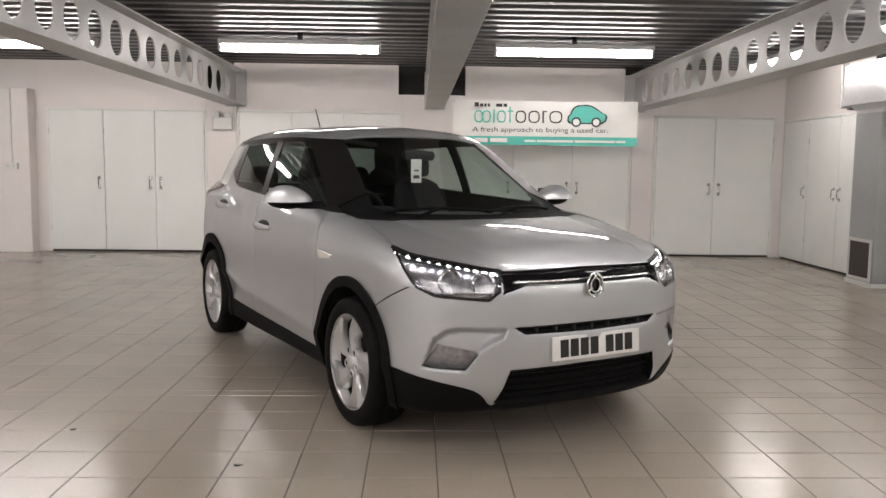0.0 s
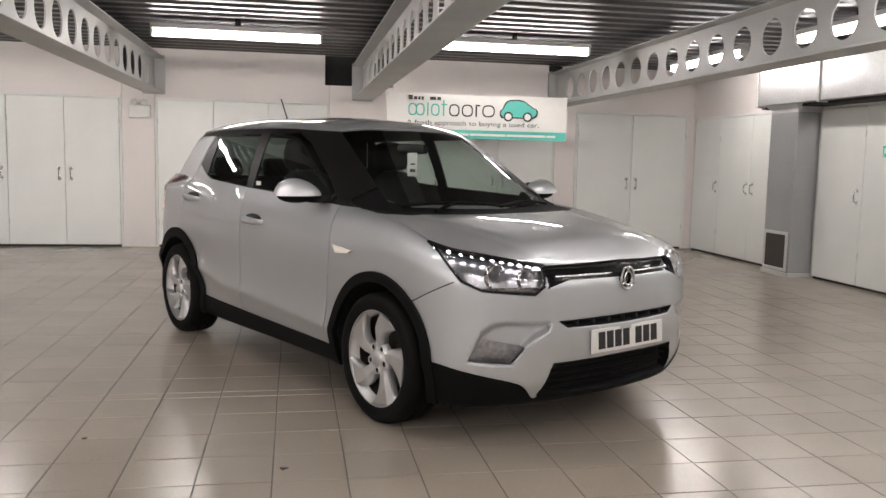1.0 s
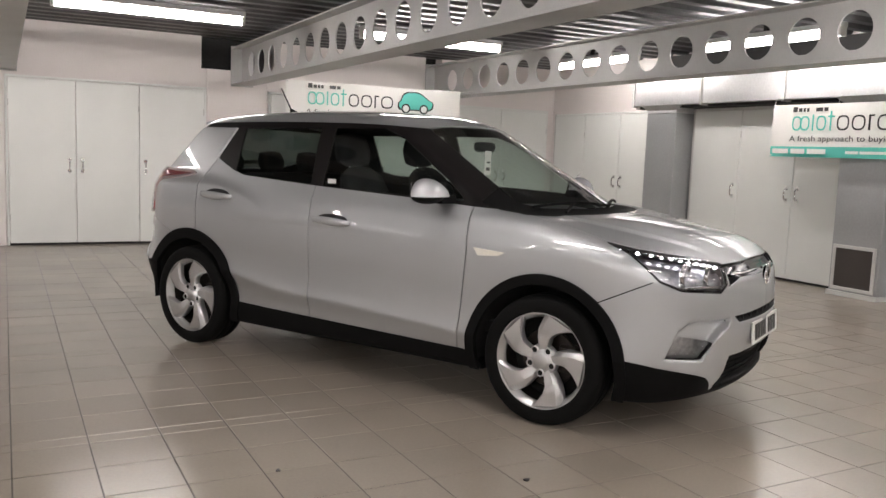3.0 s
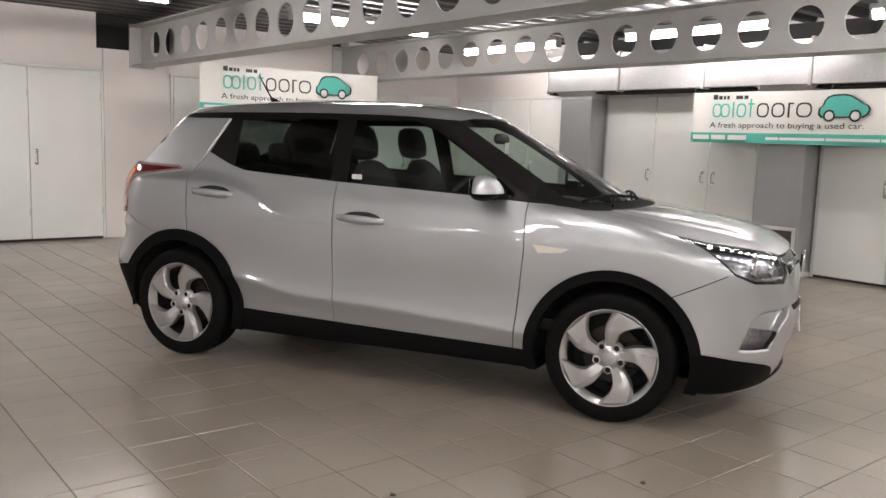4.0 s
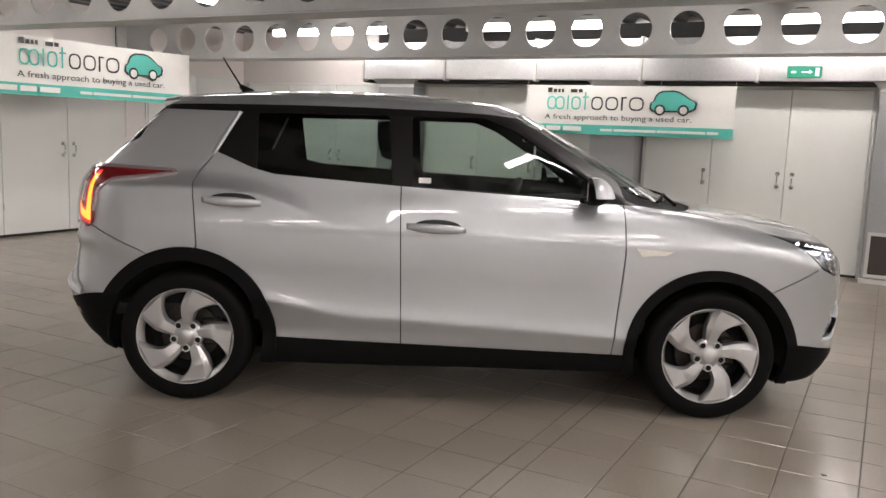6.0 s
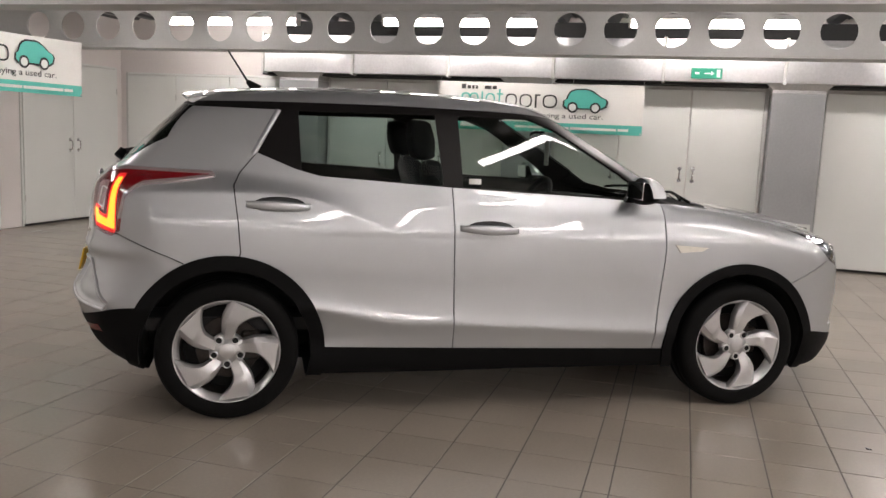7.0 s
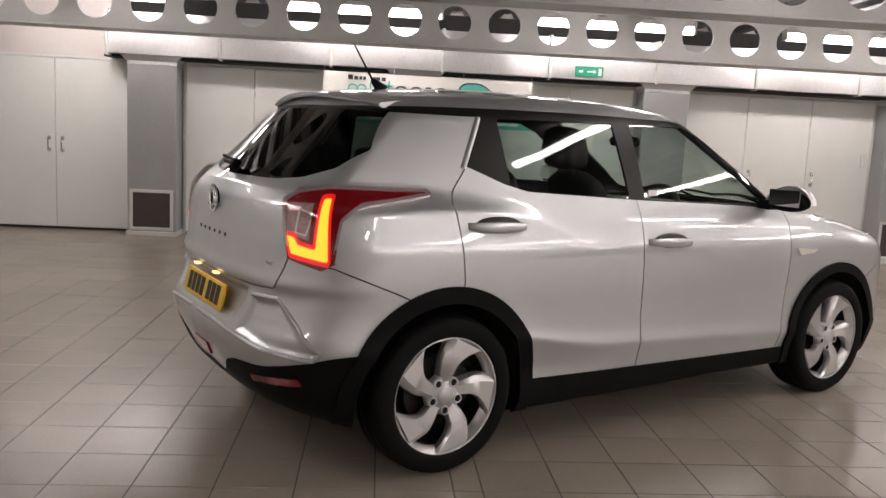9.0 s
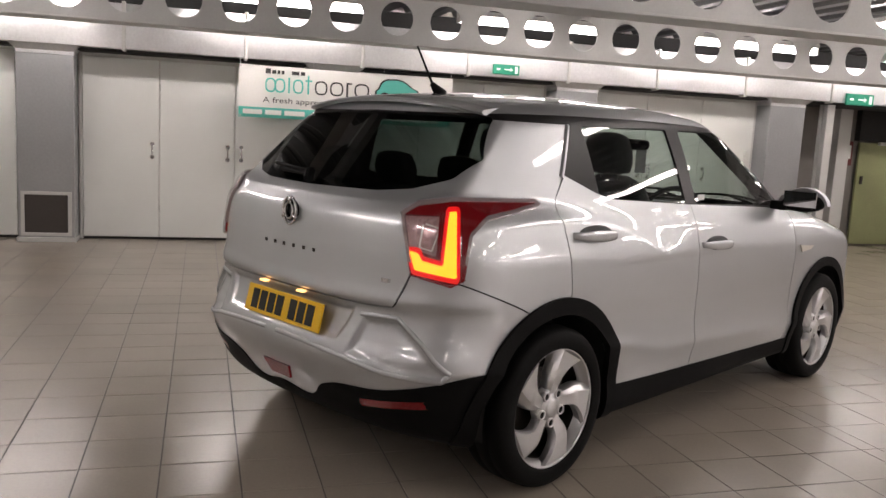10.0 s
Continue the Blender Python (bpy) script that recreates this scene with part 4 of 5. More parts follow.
for s0 in (-1, 1):
    pts = []
    for px, pz in ((2.195, .852), (2.38, .840), (2.345, .821), (2.225, .812)):
        q = on_body(px, s0 * .9, pz, 1, s0)
        pts.append(q + Vector((0, s0 * .002, 0)))
    bm = bmesh.new()
    add_prism(bm, pts, (0, s0 * .008, 0))
    part("side_repeater", tidy(bm), M_INDIC, car, "clear amber side repeater lens")
    my = .945 if s0 < 0 else .885
    bm = ball((1.955, s0 * my, 1.098), 1, 14, (.074, .112, .040))
    for v in bm.verts:
        if v.co.x < 1.925:
            v.co.x = 1.925 + (v.co.x - 1.925) * .12
        if v.co.z > 1.10:
            v.co.z = 1.10 + (v.co.z - 1.10) * 1.7
    mir = part("door_mirror", bm, M_BLACK, car, "door mirror with silver cap and black base", True)
    bm = ball((1.957, s0 * my, 1.098), 1, 18, (.086, .138, .092))
    bmesh.ops.bisect_plane(bm, geom=list(bm.verts) + list(bm.edges) + list(bm.faces), plane_co=(0, 0, 1.099), plane_no=(0, 0, 1), clear_inner=True)
    bmesh.ops.bisect_plane(bm, geom=list(bm.verts) + list(bm.edges) + list(bm.faces), plane_co=(1.934, 0, 0), plane_no=(1, 0, 0), clear_inner=True)
    for v in bm.verts:
        # fuller towards the tip, falling away towards the door
        u = (s0 * v.co.y - my) / .138
        v.co.z = 1.099 + (v.co.z - 1.099) * (1.0 + .16 * u - .12 * u * u)
        v.co.x += .012 * (1 - (v.co.z - 1.099) / .09)
    part("cap", bm, M_PAINT, mir, "silver mirror cap", True)
    part("mirror_glass", box((1.911, s0 * my - .088, 1.085), (1.916, s0 * my + .088, 1.168), 0.002), M_MIRROR, mir)
    bm = bmesh.new()
    add_prism(bm, [(1.90, s0 * (my - .07), 1.06), (2.0, s0 * (my - .07), 1.06), (1.99, s0 * (my - .07), 1.105), (1.92, s0 * (my - .07), 1.105)], (.03, -s0 * .10, 0))
    part("arm", tidy(bm), M_BLACK, mir)

# folded front edge of the rear quarter panel
for s0 in (-1, 1):
    bm = bmesh.new()
    prev = None
    for k in range(13):
        t = k / 12
        q = on_body(.112 + .112 * t, s0 * .9, 1.225 + .208 * t, 1, s0)
        c = q + Vector((-.006, -s0 * .004, 0))
        if prev is not None:
            add_tube(bm, prev, c, .013, 10, cap=False)
        prev = c
    part("quarter_edge", bm, M_PAINT, car, "", True)

# aerial, wipers, spoiler, tailpipe, reflectors
bm = bmesh.new()
add_tube(bm, (.120, 0, 1.548), (.060, 0, 1.592), .030, 12, .012)
add_tube(bm, (.065, 0, 1.588), (-.040, 0, 1.748), .0055, 8, .004)
part("aerial", bm, M_BLACK, car, "black rubber roof aerial", True)
bm = bmesh.new()
rows = []
for k in range(17):
    yy = -.56 + 1.12 * k / 16
    e = .07 * (abs(yy) / .56) ** 2
    zt = 1.522 - .045 * (yy / .56) ** 2
    sec = ((-.08 + e, zt + .014), (-.20 + e, zt + .007), (-.262 + e, zt - .004), (-.270 + e, zt - .014), (-.255 + e, zt - .024), (-.14 + e, zt - .020))
    rows.append([bm.verts.new((sx, yy, sz)) for sx, sz in sec])
for a, b in zip(rows, rows[1:]):
    for j in range(6):
        bm.faces.new((a[j], a[(j + 1) % 6], b[(j + 1) % 6], b[j]))
bm.faces.new(rows[0])
bm.faces.new(rows[-1])
sp = part("roof_spoiler", tidy(bm), M_PAINT, car)
sp.data.shade_smooth()
sp.data.set_sharp_from_angle(angle=radians(35))
for y0, y1, x0, x1 in ((-.55, .02, 2.40, 2.50), (.0, .52, 2.52, 2.42)):
    bm = bmesh.new()
    n = 10
    pts = []
    for k in range(n + 1):
        t = k / n
        yy, zz = y0 + (y1 - y0) * t, 1.045 + .035 * (1 - (2 * t - 1) ** 2) * .6
        xx = 2.56 - .6 * yy * yy - (zz - 1.03) / .535
        pts.append(Vector((xx + .012, yy, zz + .012)))
    for a, b in zip(pts, pts[1:]):
        add_tube(bm, a, b, .008, 6)
    add_tube(bm, pts[n // 2], (2.52 - .4 * pts[n // 2].y ** 2, pts[n // 2].y - .15, 1.035), .009, 6)
    part("wiper", bm, M_BLACK, car)
bm = bmesh.new()
add_tube(bm, (-.60, .0, 1.165), (-.575, .02, 1.20), .022, 10)
add_tube(bm, (-.585, .0, 1.185), (-.545, .28, 1.19), .009, 6)
add_tube(bm, (-.575, .05, 1.20), (-.53, .34, 1.21), .007, 6)
part("rear_wiper", bm, M_BLACK, car)
sheet("rear_reflector", K("rear_reflector"), M_REDSOLID, car, lift=0.005, split=True, label="red rear reflector strip")
pa, pb = on_body(0, -.02, .435, 0, -1), on_body(0, -.02, .375, 0, -1)
bm = bmesh.new()
add_prism(bm, [(pa.x - .010, -.10, .435), (pa.x - .010, .08, .435), (pb.x - .010, .055, .375), (pb.x - .010, -.075, .375)], (.02, 0, 0))
part("fog_reflector", tidy(bm), M_REDSOLID, car, "red rear fog lamp")

# cabin
def cushion(lo, hi, r, lean=0.0, top_in=0.0):
    bm = bmesh.new()
    add_box(bm, lo, hi)
    bmesh.ops.subdivide_edges(bm, edges=list(bm.edges), cuts=3, use_grid_fill=True)
    c = (Vector(lo) + Vector(hi)) / 2
    h = (Vector(hi) - Vector(lo)) / 2
    for v in bm.verts:
        d = v.co - c
        u = Vector((d.x / h.x, d.y / h.y, d.z / h.z))
        k = 1 - .16 * (max(0, abs(u.x) + abs(u.y) + abs(u.z) - 1.6))
        v.co = c + d * k
        v.co.x -= lean * (v.co.z - lo[2])
        v.co.y = c.y + (v.co.y - c.y) * (1 - top_in * (v.co.z - lo[2]) / (hi[2] - lo[2]))
    bmesh.ops.smooth_vert(bm, verts=bm.verts, factor=.5, use_axis_x=True, use_axis_y=True, use_axis_z=True)
    return bm


for yy in (-.36, .36):
    seat = part("front_seat", cushion((1.10, yy - .25, .46), (1.62, yy + .25, .64), .05), M_CLOTH, car, "black cloth front seat", True)
    part("backrest", cushion((1.15, yy - .25, .58), (1.31, yy + .25, 1.22), .05, .34, .25), M_CLOTH, seat, "", True)
    part("headrest", cushion((.905, yy - .14, 1.215), (1.035, yy + .14, 1.425), .04, .15, .2), M_CLOTH, seat, "", True)
    for dy in (-.05, .05):
        part("headrest_post", tube((.985, yy + dy, 1.16), (.975, yy + dy, 1.25), .006, 6), M_CHROME, seat)
bench = part("rear_bench", cushion((.05, -.62, .46), (.55, .62, .64), .05), M_CLOTH, car, "black cloth rear bench", True)
part("backrest", cushion((.05, -.60, .58), (.20, .60, 1.14), .05, .38, .1), M_CLOTH, bench, "", True)
for yy in (-.40, 0, .40):
    part("headrest", cushion((-.17, yy - .12, 1.14), (-.08, yy + .12, 1.29), .04, .15, .15), M_CLOTH, bench, "", True)
dash = part("dashboard", cushion((1.72, -.70, .70), (2.34, .70, 1.03), .05), M_TRIM, car, "black plastic dashboard", True)
for k, yy in enumerate((-.55, -.18, .18, .55)):
    part("air_vent", box((1.735, yy - .06, .90), (1.76, yy + .06, .95), .004), M_GLOSS, dash)
part("instrument_hood", cushion((1.66, -.53, .95), (1.90, -.20, 1.06), .03), M_TRIM, dash, "", True)
bm = bmesh.new()
n = 36
ctr, ax2 = Vector((1.58, -.365, .97)), Vector((0, 1, 0))
ax1 = Vector((math.sin(radians(25)), 0, math.cos(radians(25))))
ring = [ctr + .185 * (math.cos(2 * math.pi * i / n) * ax1 + math.sin(2 * math.pi * i / n) * ax2) for i in range(n)]
for i in range(n):
    add_tube(bm, ring[i], ring[(i + 1) % n], .015, 8, cap=False)
for ang in (90, 180, 270):
    add_tube(bm, ctr, ctr + .185 * (math.cos(radians(ang)) * ax1 + math.sin(radians(ang)) * ax2), .018, 8)
add_tube(bm, ctr - Vector((.02, 0, -.01)), ctr + Vector((.12, 0, -.06)), .06, 12)
part("steering_wheel", bm, M_TRIM, car, "black steering wheel", True)
part("cabin_mirror", cushion((1.70, -.12, 1.335), (1.735, .12, 1.40), .02), M_GLOSS, car, "black interior mirror", True)
tag = part("paper_tag", box((1.765, -.075, 1.20), (1.768, -.002, 1.345), .001), M_PLATE, car, "white paper tag hung from the mirror")
part("print", box((1.7685, -.06, 1.225), (1.7695, -.017, 1.245)), M_INK, tag)
part("print", box((1.7685, -.055, 1.27), (1.7695, -.022, 1.28)), M_INK, tag)
part("cabin_floor", box((-.45, -.74, .40), (2.3, .74, .46)), M_TRIM, car)
part("boot_cover", box((-.50, -.62, 1.04), (-.02, .62, 1.06), .005), M_TRIM, car)
part("engine_bay", box((2.32, -.50, .30), (3.20, .50, .62), .02), M_GAP, car)
part("window_sticker", box((1.125, -.779, 1.122), (1.185, -.775, 1.148)), M_PLATE, car, "small white label in the window")
for wx in (0.0, 2.6):
    part("axle", tube((wx, -.66, .325), (wx, .66, .325), .03, 10), M_IRON, car)


# ---- cupboard doors, columns, duct ----
M_TEAL = mat("banner_teal", (0.10, 0.52, 0.44), 0.5, grain=0.04, scale=80)
M_BANNER = mat("banner_vinyl", (0.82, 0.81, 0.78), 0.45, grain=0.03, scale=60, stain=0.04, stain_scale=3)
M_TEXT = mat("banner_ink", (0.03, 0.03, 0.03), 0.5, grain=0.1, scale=60)
M_EXIT = glow("exit_green", (0.01, 0.22, 0.13), 0.3)
M_EXITW = glow("exit_white", (0.7, 0.82, 0.77), 0.35)
M_NOTICE = mat("notice_red", (0.16, 0.03, 0.03), 0.4, grain=0.1, scale=60)
M_GREEN = mat("old_green_paint", (0.27, 0.285, 0.14), 0.5, grain=0.06, scale=40, stain=0.15, stain_scale=2)
M_MESH = mat("vent_mesh", (0.06, 0.05, 0.045), 0.7, grain=0.3, scale=220, bump=0.4)
M_FRAME = mat("vent_frame", (0.62, 0.62, 0.60), 0.45, grain=0.05, scale=50)
# near-black colour for shade under the doors and under the duct
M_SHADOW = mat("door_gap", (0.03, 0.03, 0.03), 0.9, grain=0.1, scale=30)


def pull(parent, x, z):
    """A D handle with two round rosettes, on a door's face (towards -y)."""
    bm = bmesh.new()
    pts = [Vector((x, 0, z - .065)), Vector((x, -.038, z - .05)), Vector((x, -.042, z)), Vector((x, -.038, z + .05)), Vector((x, 0, z + .065))]
    for a, b in zip(pts, pts[1:]):
        add_tube(bm, a, b, .009, 8)
    h = part("handle", bm, M_CHROME, parent, "small chrome pull handle", True)
    for dz in (-.07, .07):
        part("rosette", tube((x, .0, z + dz), (x, -.008, z + dz), .024, 14), M_CHROME, h)


def cupboard_door(m, w, handle, h=2.0):
    """A flush cupboard leaf, w wide, its face towards -y, its left foot at m."""
    ob = part("cupboard_door", box((.004, 0, .03), (w - .004, .036, h - .004), .004), M_DOOR, None)
    ob.matrix_world = m
    if handle:
        pull(ob, .075 if handle < 0 else w - .075, 1.0)
    for zz in (.35, h - .3):
        part("hinge", tube((.004 if handle > 0 else w - .004, -.004, zz - .04), (.004 if handle > 0 else w - .004, -.004, zz + .04), .007, 8), M_FRAME, ob)
    return tagged(ob, "off-white painted flush cupboard door with chrome pull" if handle else "plain off-white painted cupboard panel", "cupboard door", "cupboard doors")


def bank_back(xs, hs):
    for x0, x1, h in zip(xs, xs[1:], hs):
        cupboard_door(pose(x0, BACK - .045, 0), x1 - x0, h, 2.04)
    tagged(link("trim", box((xs[0] - .03, BACK - .035, 0), (xs[0] - .002, BACK, 2.07), .003), M_DOOR), "painted door lining", "trim", kind="structure")
    tagged(link("trim", box((xs[-1] + .002, BACK - .035, 0), (xs[-1] + .03, BACK, 2.07), .003), M_DOOR), "painted door lining", "trim", kind="structure")
    tagged(link("trim", box((xs[0] - .03, BACK - .035, 2.042), (xs[-1] + .03, BACK - .002, 2.07), .003), M_DOOR), "painted head rail over the cupboards", "trim", kind="structure")
    # dark strip in place of the shade below the door leaves
    tagged(link("baseboard", box((xs[0], BACK - .02, 0), (xs[-1], BACK - .004, .05)), M_SHADOW), "near-black strip for the shade under the cupboard doors", "plinth", kind="structure")


def bank_right(ys, hs):
    """ys from far to near, seen left to right."""
    for y0, y1, h in zip(ys, ys[1:], hs):
        cupboard_door(pose(RIGHT - .045, y0, 0, 0, 0, -90), y0 - y1, h, 1.99)
    tagged(link("trim", box((RIGHT - .035, ys[-1] - .03, 1.992), (RIGHT - .002, ys[0] + .03, 2.02), .003), M_DOOR), "painted head rail over the cupboards", "trim", kind="structure")
    # the same painted shade below these leaves
    tagged(link("baseboard", box((RIGHT - .02, ys[-1], 0), (RIGHT - .004, ys[0], .05)), M_SHADOW), "near-black strip for the shade under the cupboard doors", "plinth", kind="structure")
    for yy in (ys[0], ys[-1] - .03):
        tagged(link("trim", box((RIGHT - .04, yy, 0), (RIGHT - .002, yy + .03, 2.02), .003), M_FRAME), "painted door lining", "trim", kind="structure")


bank_back((-5.34, -4.56, -3.83, -3.12), (1, 1, -1))
bank_back((-2.62, -1.87, -1.12, -.30), (1, -1, -1))
bank_back((.60, 1.36, 2.22, 3.06), (1, 1, -1))
bank_back((3.46, 4.33, 5.20), (1, -1))
bank_right((12.16, 11.38, 10.54, 9.70), (1, 1, -1))
bank_right((9.05, 8.26, 7.45, 6.68), (1, 1, -1))
bank_right((6.06, 5.30, 4.50, 3.70), (1, 1, -1))
bank_right((3.06, 2.24, 1.42, .60), (1, -1, -1))

# piers on the back wall
for x0, x1, d in ((-3.085, -2.655, .05), (LEFT, -5.54, .22), (-.265, .56, .03), (3.10, 3.42, .03)):
    tagged(link("pier", box((x0, BACK - d, 0), (x1, BACK, 2.32), .006), M_WALL), "off-white painted wall pier", "pier", kind="structure")


def column(y):
    ob = empty("column", pose(5.03, y, 0))
    part("casing", box((0, -.275, 0), (.328, .275, 1.955), .006), M_COLUMN, ob, "grey metal column casing")
    bm = bmesh.new()
    lo = [(0, -.275), (.328, -.275), (.328, .275), (0, .275)]
    hi = [(-.06, -.34), (.328, -.34), (.328, .34), (-.06, .34)]
    for z0, z1, a, b in ((1.955, 1.99, lo, lo), (1.99, 2.05, lo, hi)):
        va = [bm.verts.new((x, yy, z0)) for x, yy in a]
        vb = [bm.verts.new((x, yy, z1)) for x, yy in b]
        for i in range(4):
            bm.faces.new((va[i], va[(i + 1) % 4], vb[(i + 1) % 4], vb[i]))
    part("collar", tidy(bm), M_DUCT, ob, "flared galvanised collar under the duct")
    part("plinth", box((-.02, -.29, 0), (.328, .29, .05), .004), M_FRAME, ob)
    gr = part("vent_grille", box((-.012, -.21, .10), (-.004, .21, .50)), M_MESH, ob, "dark mesh air grille")
    for lo, hi in (((-.02, -.245, .065), (-.002, .245, .10)), ((-.02, -.245, .50), (-.002, .245, .535)), ((-.02, -.245, .10), (-.002, -.21, .50)), ((-.02, .21, .10), (-.002, .245, .50))):
        part("frame", box(lo, hi, .003), M_FRAME, gr)
    return tagged(ob, "grey metal clad column with a low air grille", "column", "columns along the cupboards", "structure")


for y in (9.37, 6.38, 3.38, .30):
    column(y)


def duct():
    ob = empty("air_duct", pose(0, 0, 0))
    joints = (9.84, 8.60, 7.36, 6.08, 4.83, 3.55, 2.34, 1.05, -.30, -1.6, -2.9, -4.2)
    x0, x1, z0, z1 = 4.95, 5.34, 2.055, 2.515
    for a, b in zip(joints, joints[1:]):
        bm = bmesh.new()
        v = {}
        # the faces are broken by faint diagonal folds
        for yy in (a, b):
            for i, (x, z) in enumerate(((x0, z0), (x0, z1), (x1, z1), (x1, z0))):
                v[yy, i] = bm.verts.new((x, yy, z))
        m = bm.verts.new((x0 - .006, (a + b) / 2, (z0 + z1) / 2))
        mb = bm.verts.new(((x0 + x1) / 2, (a + b) / 2, z0 - .006))
        for q, w in ((m, (0, 1)), (mb, (3, 0))):
            ring = [v[a, w[0]], v[a, w[1]], v[b, w[1]], v[b, w[0]]]
            for i in range(4):
                bm.faces.new((ring[i], ring[(i + 1) % 4], q))
        bm.faces.new((v[a, 1], v[a, 2], v[b, 2], v[b, 1]))
        bm.faces.new((v[a, 2], v[a, 3], v[b, 3], v[b, 2]))
        bm.faces.new([v[a, i] for i in range(4)])
        bm.faces.new([v[b, i] for i in range(4)])
        part("section", tidy(bm), M_DUCT, ob)
        part("flange", box((x0 - .022, a - .018, z0 - .022), (x1, a + .018, z1 + .022), .004), M_FRAME, ob)
    return tagged(ob, "rectangular galvanised sheet metal air duct on the columns", "air duct")


duct()
# shade on the underside of the duct, put in as a near-black strip
tagged(link("duct_shelf", box((5.05, -4.2, 2.02), (5.36, 9.9, 2.053)), M_SHADOW), "near-black strip for the shade under the duct", "ledge", kind="structure")

# added near-black sheet: the dark gap over the duct, put in as colour
tagged(link("duct_backing", box((RIGHT - .018, -4.2, 2.07), (RIGHT - .004, 9.86, DECK)), M_DARK), "near-black sheet added for the dark gap over the duct", "wall lining", kind="structure")
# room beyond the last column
# grey-brown taken darker: the passage's shade is put into the wall colour
M_GREYWALL = mat("shaded_wall_paint", (0.20, 0.185, 0.17), 0.6, grain=0.06, scale=50, bump=0.1, stain=0.15, stain_scale=1.1)
tagged(link("wall_east", box((RIGHT + .55, REAR, -.1), (RIGHT + .75, 0.0, 3.1)), M_GREYWALL), "grey-brown passage wall with the passage's shade in its colour", "wall", kind="structure")
# dark slab added to keep lamp light out of the passage
tagged(link("soffit", box((5.36, -5.0, 2.03), (RIGHT + .545, -.02, 2.12)), M_DARK), "dark slab added over the passage to keep light out", "soffit", kind="structure")
post = empty("steel_post", pose(5.06, -.42, 0))
part("flange", box((0, -.06, 0), (.016, .06, 2.02), .003), M_FRAME, post)
part("web", box((.016, -.008, 0), (.15, .008, 2.02), .003), M_STEEL, post)
part("flange", box((.15, -.06, 0), (.166, .06, 2.02), .003), M_STEEL, post)
tagged(post, "grey steel post beside the passage", "post", kind="structure")
for k, y in enumerate((-1.66, -2.52)):
    d = part("door_%d" % (k + 1), box((RIGHT + .46, y - .84, .02), (RIGHT + .50, y, 1.55), .004), M_GREEN, None)
    tagged(d, "low dull yellow-green painted door", "door", kind="structure")
    part("door_handle", box((RIGHT + .43, y - .10, .93), (RIGHT + .46, y - .06, 1.05), .004), M_IRON, d)
    part("door_closer", box((RIGHT + .41, y - .46, 1.52), (RIGHT + .46, y - .32, 1.57), .006), M_FRAME, d)
# panel coloured near black in place of the dark recess above the doors
tagged(link("lintel", box((RIGHT + .44, -3.4, 1.575), (RIGHT + .545, -1.62, 2.025)), M_DARK), "near-black panel for the dark recess over the low doors", "lintel", kind="structure")
tagged(link("door_frame", box((RIGHT + .40, -1.42, 0), (RIGHT + .545, -1.20, 2.02), .004), M_FRAME), "pale painted door jamb", "door frame", kind="structure")
nb = part("notice", box((RIGHT + .525, -1.60, 1.20), (RIGHT + .545, -1.44, 1.56), .004), M_NOTICE, None)
part("sheet", box((RIGHT + .520, -1.565, 1.30), (RIGHT + .5245, -1.475, 1.50)), M_PLATE, nb, "pale printed sheet")
tagged(nb, "small dark red framed notice on the wall", "notice")
tagged(link("white_panel", box((5.2, -2.45, 0), (5.24, -1.88, .42), .004), M_WHITE), "small white board standing on the floor", "board")
tagged(link("lock_box", box((RIGHT - .09, .66, 1.18), (RIGHT - .047, .72, 1.34), .004), M_WHITE), "small white lock box on the cupboard door", "lock box")


# ---- banners, signs ----
def letters(text, size, m, material, parent):
    cu = bpy.data.curves.new("lettering", "FONT")
    cu.body, cu.size, cu.extrude, cu.resolution_u = text, size, .0008, 3
    tmp = bpy.data.objects.new("lettering", cu)
    scene.collection.objects.link(tmp)
    me = bpy.data.meshes.new_from_object(tmp.evaluated_get(bpy.context.evaluated_depsgraph_get()))
    bpy.data.objects.remove(tmp)
    me.materials.clear()
    me.materials.append(material)
    ob = new("lettering", me)
    ob.parent = parent
    ob.matrix_local = m
    return ob


